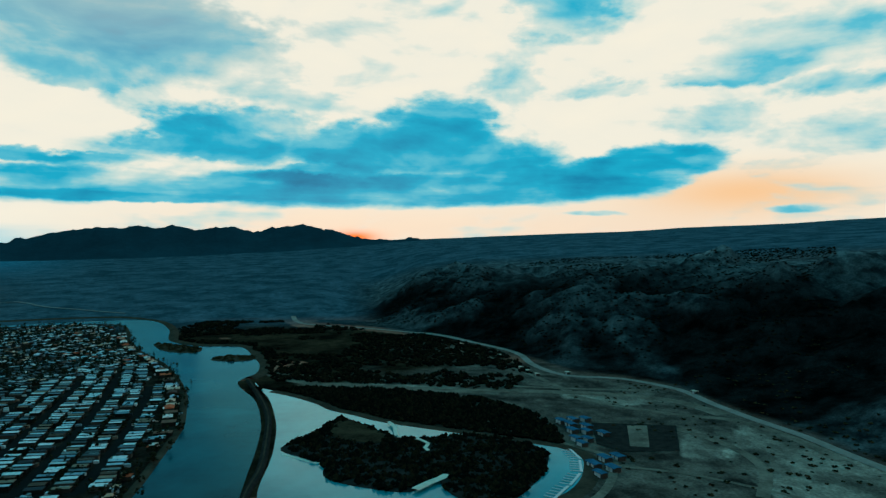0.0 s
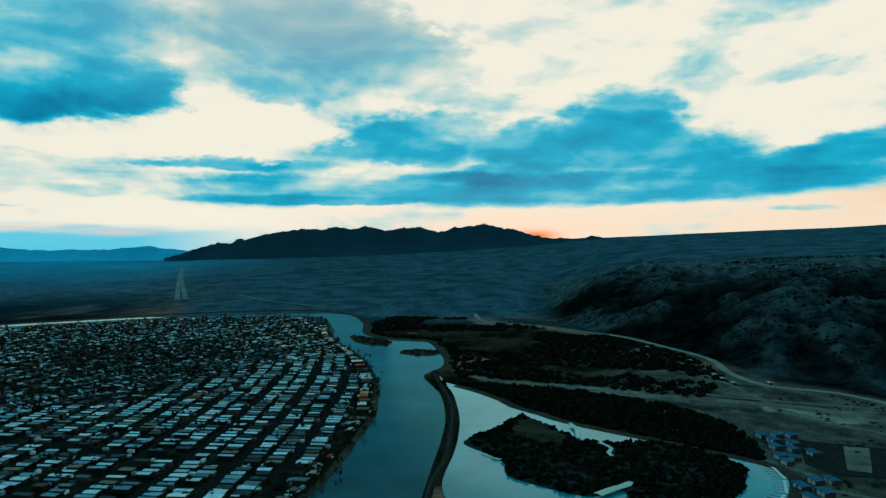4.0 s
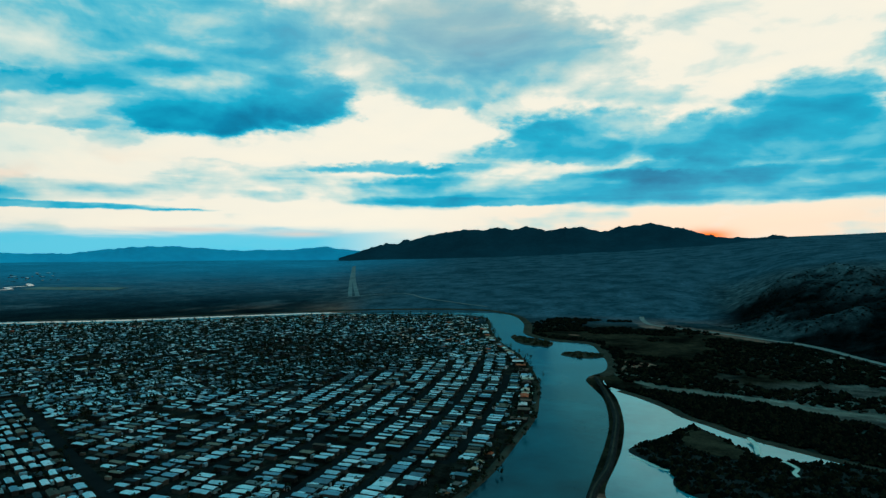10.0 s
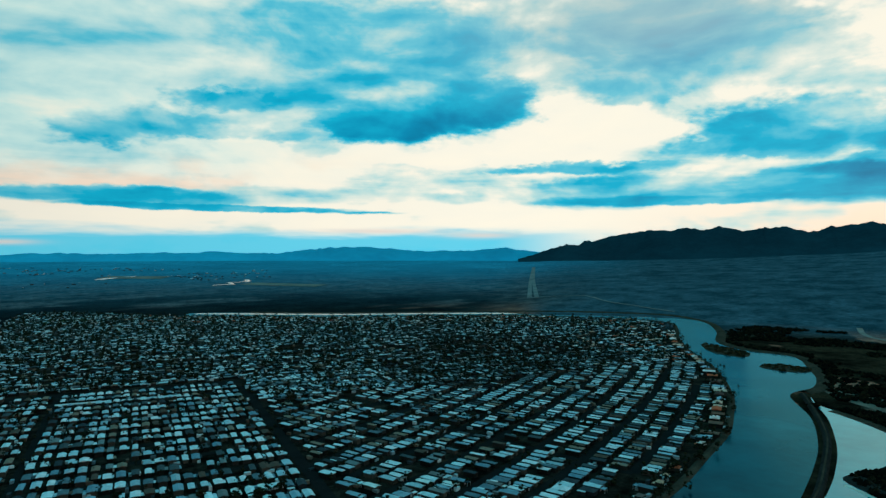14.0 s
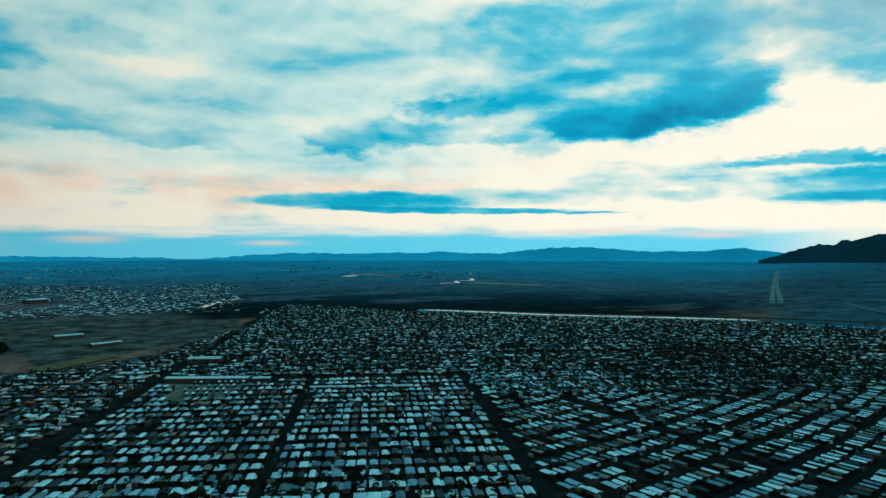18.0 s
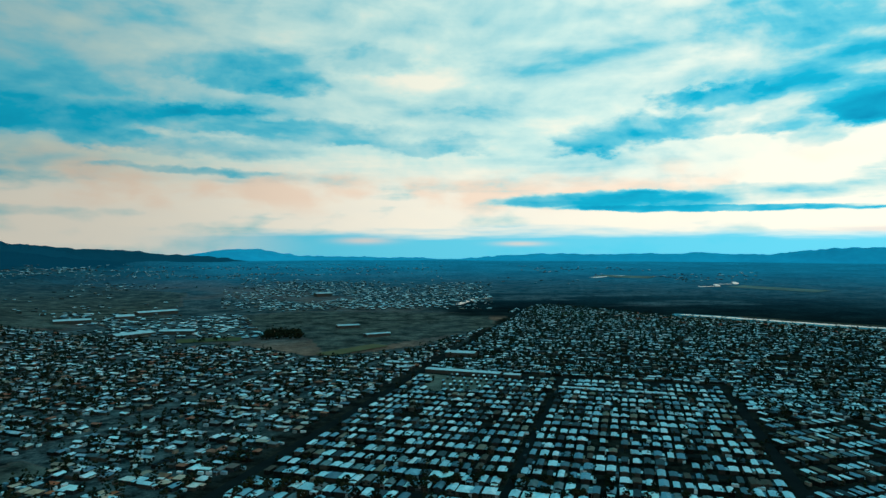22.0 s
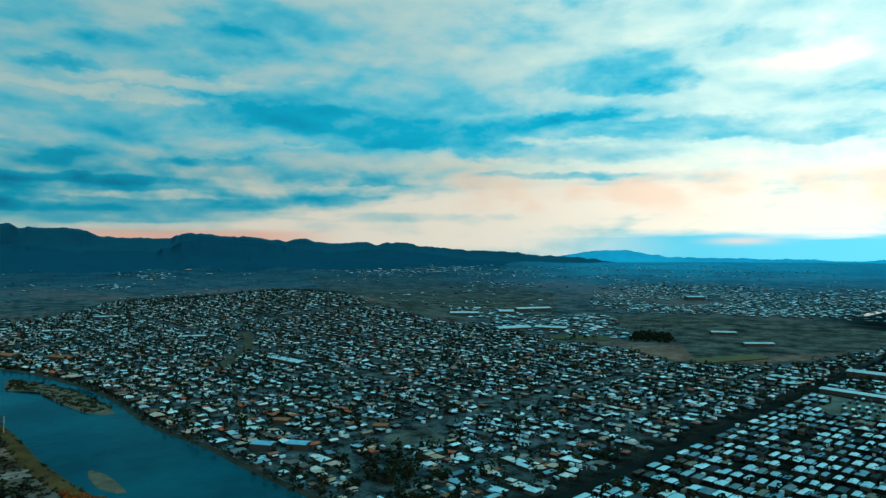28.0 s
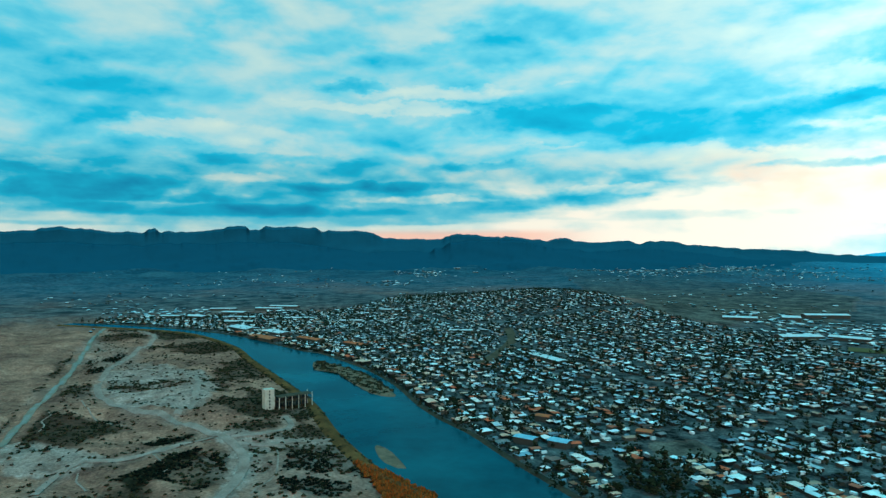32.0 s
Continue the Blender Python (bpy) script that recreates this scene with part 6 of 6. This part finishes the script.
for x, y, w, l, roof in ((-349, 370, 9, 16, PALE_BLUE_ROOF), (-326, 383, 10, 15, PALE_BLUE_ROOF), (-1040, 470, 22, 70, ORANGE_ROOF), (-975, 520, 16, 60, ORANGE_ROOF), (-1095, 519, 24, 60, PALE_METAL), (-1200, 500, 30, 70, PALE_METAL), (-875, 545, 14, 46, ORANGE_ROOF),
                         (-299, 455, 8, 11, ORANGE_ROOF), (-384, 430, 8, 12, ORANGE_ROOF), (562, -104, 6, 9, BLUE_ROOF), (566, -115, 6, 9, BLUE_ROOF), (568, -126, 6, 8, BLUE_ROOF), (551, -110, 6, 10, BLUE_ROOF), (545, -122, 6, 9, BLUE_ROOF), (533, -108, 6, 9, BLUE_ROOF), (530, -119, 6, 8, BLUE_ROOF), (510, -106, 5, 8, BLUE_ROOF), (508, -115, 5, 8, BLUE_ROOF), (524, -131, 6, 9, BLUE_ROOF), (497, -108, 5, 8, BLUE_ROOF), (462, -117, 6, 9, BLUE_ROOF), (449, -106, 6, 10, BLUE_ROOF), (441, -117, 6, 9, BLUE_ROOF), (465, -127, 6, 9, BLUE_ROOF), (430, -106, 5, 8, BLUE_ROOF)):
    ob = long_shed(x - l / 2, y, x + l / 2, y + 4, w, 3 if roof == BLUE_ROOF else 5, roof, "blue metal-roofed resort building beside the water" if roof in (BLUE_ROOF, PALE_BLUE_ROOF) else "long terracotta-roofed building near the river" if roof == ORANGE_ROOF else "large pale-roofed hall near the river")
    ob.name = "resort_building"


for x, y in ((905, -80), (812, -98), (768, -112), (778, -150), (790, -104), (675, -262), (1010, -30)):
    ob = long_shed(x - 2.5, y, x + 3, y + 2, 4, 3, CONCRETE, "small grey-roofed shed beside the highway")
    ob.name = "roadside_shed"


def ruin():
    """The unfinished hotel: a bare lift tower and a frame of concrete bays."""
    root = new("unfinished_building")
    h = 19.0
    part("tower_core", *joined(box(-4.5, 4.5, -3.5, 3.5, -2, h), box(-3.6, -1.2, -3.7, -3.5, 1, h - 1), box(1.2, 3.6, -3.7, -3.5, 1, h - 1)), CONCRETE, root, "pale concrete lift tower")
    # dark panels on the wall in place of shaded openings
    for k in range(6):
        part("opening", *box(-0.7, 0.7, -3.56, -3.5, 1.2 + k * 3, 2.9 + k * 3), TRIM, root)
    for k in range(2):
        part("slab", *box(8, 42, -6, 6, 5.6 + k * 4.6, 5.95 + k * 4.6), DARK_CONCRETE, root)
    for x in (8.2, 14.6, 21, 27.5, 34, 41.2):
        for y in (-5.8, 5.2):
            part("column", *box(x, x + 0.6, y, y + 0.6, -2, 10.4 if x < 35 else 12), CONCRETE, root)
    for x in (14.6, 27.5):
        part("bay_wall", *box(x - 5, x - 0.02, 5.3, 5.6, -2, 10), DARK_CONCRETE, root)
    # dark panels added where the open bays hold only shade
    for x in (8.9, 15.3, 21.7, 28.2, 34.7):
        part("bay_back", *box(x, x + 5.6, 3.0, 3.2, -1, 10), TRIM, root, "dark shadowed bay infill")
    z = float(height(np.array([-571.0]), np.array([262.0]))[0])
    root.matrix_basis = Matrix.Translation((-571, 262, z)) @ Matrix.Rotation(math.atan2(35, 2), 4, "Z")
    return tagged(root, "unfinished concrete hotel with a bare tower", "building")


ruin()


def dock(x, y, turn, n):
    root = new("boat_dock")
    part("walkway", *box(-n * 2.4, n * 2.4, -0.9, 0.9, 0.5, 0.75), POST, root)
    for k in range(n):
        xx = -n * 2.4 + 1 + k * 4.8
        part("finger", *box(xx, xx + 0.7, 0.9, 7.5, 0.5, 0.7), POST, root)
    root.matrix_basis = Matrix.Translation((x, y, 0)) @ Matrix.Rotation(turn, 4, "Z")
    return tagged(root, "pale floating boat dock with finger piers", "dock", "docks of the lagoon")


for (ax, ay), (bx, by) in zip([(487, -97), (462, -99), (433, -93), (409, -80)], [(464, -100), (436, -95), (413, -83), (392, -70)]):
    dock((ax + bx) / 2, (ay + by) / 2 + 2, math.atan2(by - ay, bx - ax) + math.pi, 5)

# ---- far plain: right-of-way on the fan, fields, river reaches ----
def strip(name, pts, wide, material_, label, category):
    ribbon(name, smooth_line(pts, 60), [(-wide / 2, 1.2), (0, 1.4), (wide / 2, 1.2)], material_, label, category)


PALE = material("pale_scraped_gravel", (0.2, 0.2, 0.19), 0.9, scale=0.02, second=(0.09, 0.1, 0.1))
strip("cleared_track", [(1514, 1180), (2100, 1630), (2886, 2222)], 13, PALE, "pale cleared track climbing the fan", "track")
strip("cleared_track", [(1527, 1163), (2105, 1620), (2888, 2219)], 13, PALE, "pale cleared track climbing the fan", "track")
strip("dirt_track", [(1515, 1176), (1600, 1050), (1500, 900), (1440, 700)], 9, PALE, "pale dirt track at the foot of the fan", "track")
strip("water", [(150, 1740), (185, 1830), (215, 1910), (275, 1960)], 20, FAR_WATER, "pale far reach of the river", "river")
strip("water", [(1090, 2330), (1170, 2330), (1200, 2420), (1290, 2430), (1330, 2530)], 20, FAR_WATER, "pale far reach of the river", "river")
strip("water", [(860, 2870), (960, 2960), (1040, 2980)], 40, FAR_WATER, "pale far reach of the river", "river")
FIELD = material("dry_farm_field", (0.2, 0.19, 0.16), 0.95, scale=0.01, second=(0.09, 0.10, 0.09))
strip("field", [(1230, 2330), (1390, 2060)], 110, FIELD, "dry pale farm field", "field")
strip("field", [(921, 3003), (1124, 2844)], 150, FIELD, "dry pale farm field", "field")
strip("field", [(-109, 930), (-70, 975), (-30, 1020)], 34, material("dry_ochre_field", (0.16, 0.1, 0.05), 0.95, scale=0.03), "dry ochre field", "field")
strip("field", [(305, 1480), (400, 1490), (470, 1480)], 90, material("dark_green_field", (0.02, 0.035, 0.012), 0.95, scale=0.02, second=(0.035, 0.05, 0.02)), "dark green irrigated field", "field")
strip("field", [(-360, 1075), (-300, 1095), (-262, 1098)], 46, material("dry_yellow_field", (0.11, 0.085, 0.04), 0.95, scale=0.03), "dry yellow-green sports field", "field")
# distant settlements: bearing and reach in degrees and metres, count, house length
specks = Batch()
q = np.random.default_rng(5)
for a0, a1, d0, d1, n, big, patchy in ((82, 105, 1620, 2650, 3400, 7, -0.1), (98, 118, 1120, 1650, 800, 8, 0.1), (84, 98, 1080, 1500, 160, 8, 0.25), (86, 130, 2400, 4200, 3000, 7, 0.1), (112, 127, 3300, 4300, 420, 15, -0.2), (60, 82, 2600, 4300, 700, 9, 0.35),
                                       (139, 147, 2500, 3500, 400, 9, 0.0), (148, 169, 1250, 1900, 1100, 8, 0.0), (125, 172, 1900, 3600, 900, 7, 0.3), (108, 130, 1500, 2600, 200, 8, 0.3)):
    A, D = np.radians(q.uniform(a0, a1, n)), d0 * (d1 / d0) ** q.random(n)
    X, Y = D * np.cos(A), D * np.sin(A)
    edge = np.maximum(np.abs(np.degrees(A) - (a0 + a1) / 2) / ((a1 - a0) / 2), np.abs(np.log(D / np.sqrt(d0 * d1))) / np.log(np.sqrt(d1 / d0)))
    good = (D > town_reach(np.degrees(A)) + 15) & (rough_noise(X, Y, 240, 31, 3) > patchy - 0.35 + 2.8 * edge ** 3 * q.random(n)) & ~inside(X, Y, DESERT) & ~inside(X, Y, RIVER) & ~inside(X, Y, BARE[0]) & ~inside(X, Y, BARE[3])
    X, Y, Z = X[good], Y[good], height(X[good], Y[good])
    for x, y, z in zip(X, Y, Z):
        l = big * q.uniform(0.6, 1.5)
        specks.home(float(x), float(y), float(z), float(q.uniform(-0.3, 0.3) + (1.57 if q.random() < 0.5 else 0)), min(l * 0.7, 10), float(l), float(q.uniform(1.8, 2.6)), 0.3)
specks.build("distant_houses", [WALLS, ROOFS], "scattered pale houses on the far plain", "houses")


def trailer():
    root = new("travel_trailer")
    part("body", *box(-1.3, 1.3, -4, 4, 0.5, 2.7), SIDING, root)
    part("roof", *gable(2.6, 8, 2.7, 0.15, 0.06, 0.08), WHITE_ROOF, root)
    part("chassis", *box(-0.9, 0.9, -4.9, 3.6, 0.3, 0.5), TRIM, root)
    for y in (-0.8, 0.4):
        part("wheel", *box(-1.34, -1.05, y, y + 0.7, -0.05, 0.65), TRIM, root)
    return tagged(root, "white travel trailer parked in a storage lot", "trailer", "trailers of the storage lot")


sheet("storage_lot", [(22, 790), (20, 695), (80, 680), (112, 745)], 0.2, FLAT_DIRT, "grey gravel storage lot beside the long shed", "lot")
first_trailer = None
for i in range(4):
    for j in range(9):
        if (i * 7 + j * 5) % 6 == 0:
            continue
        p = GRID_U * (688 + i * 19) + GRID_V * (-196 + j * 6.5)
        m = Matrix.Translation((float(p[0]), float(p[1]), 0.25)) @ Matrix.Rotation(GRID_TURN + 0.2, 4, "Z")
        if first_trailer:
            copy_thing(first_trailer, m)
        else:
            first_trailer = trailer()
            first_trailer.matrix_basis = m
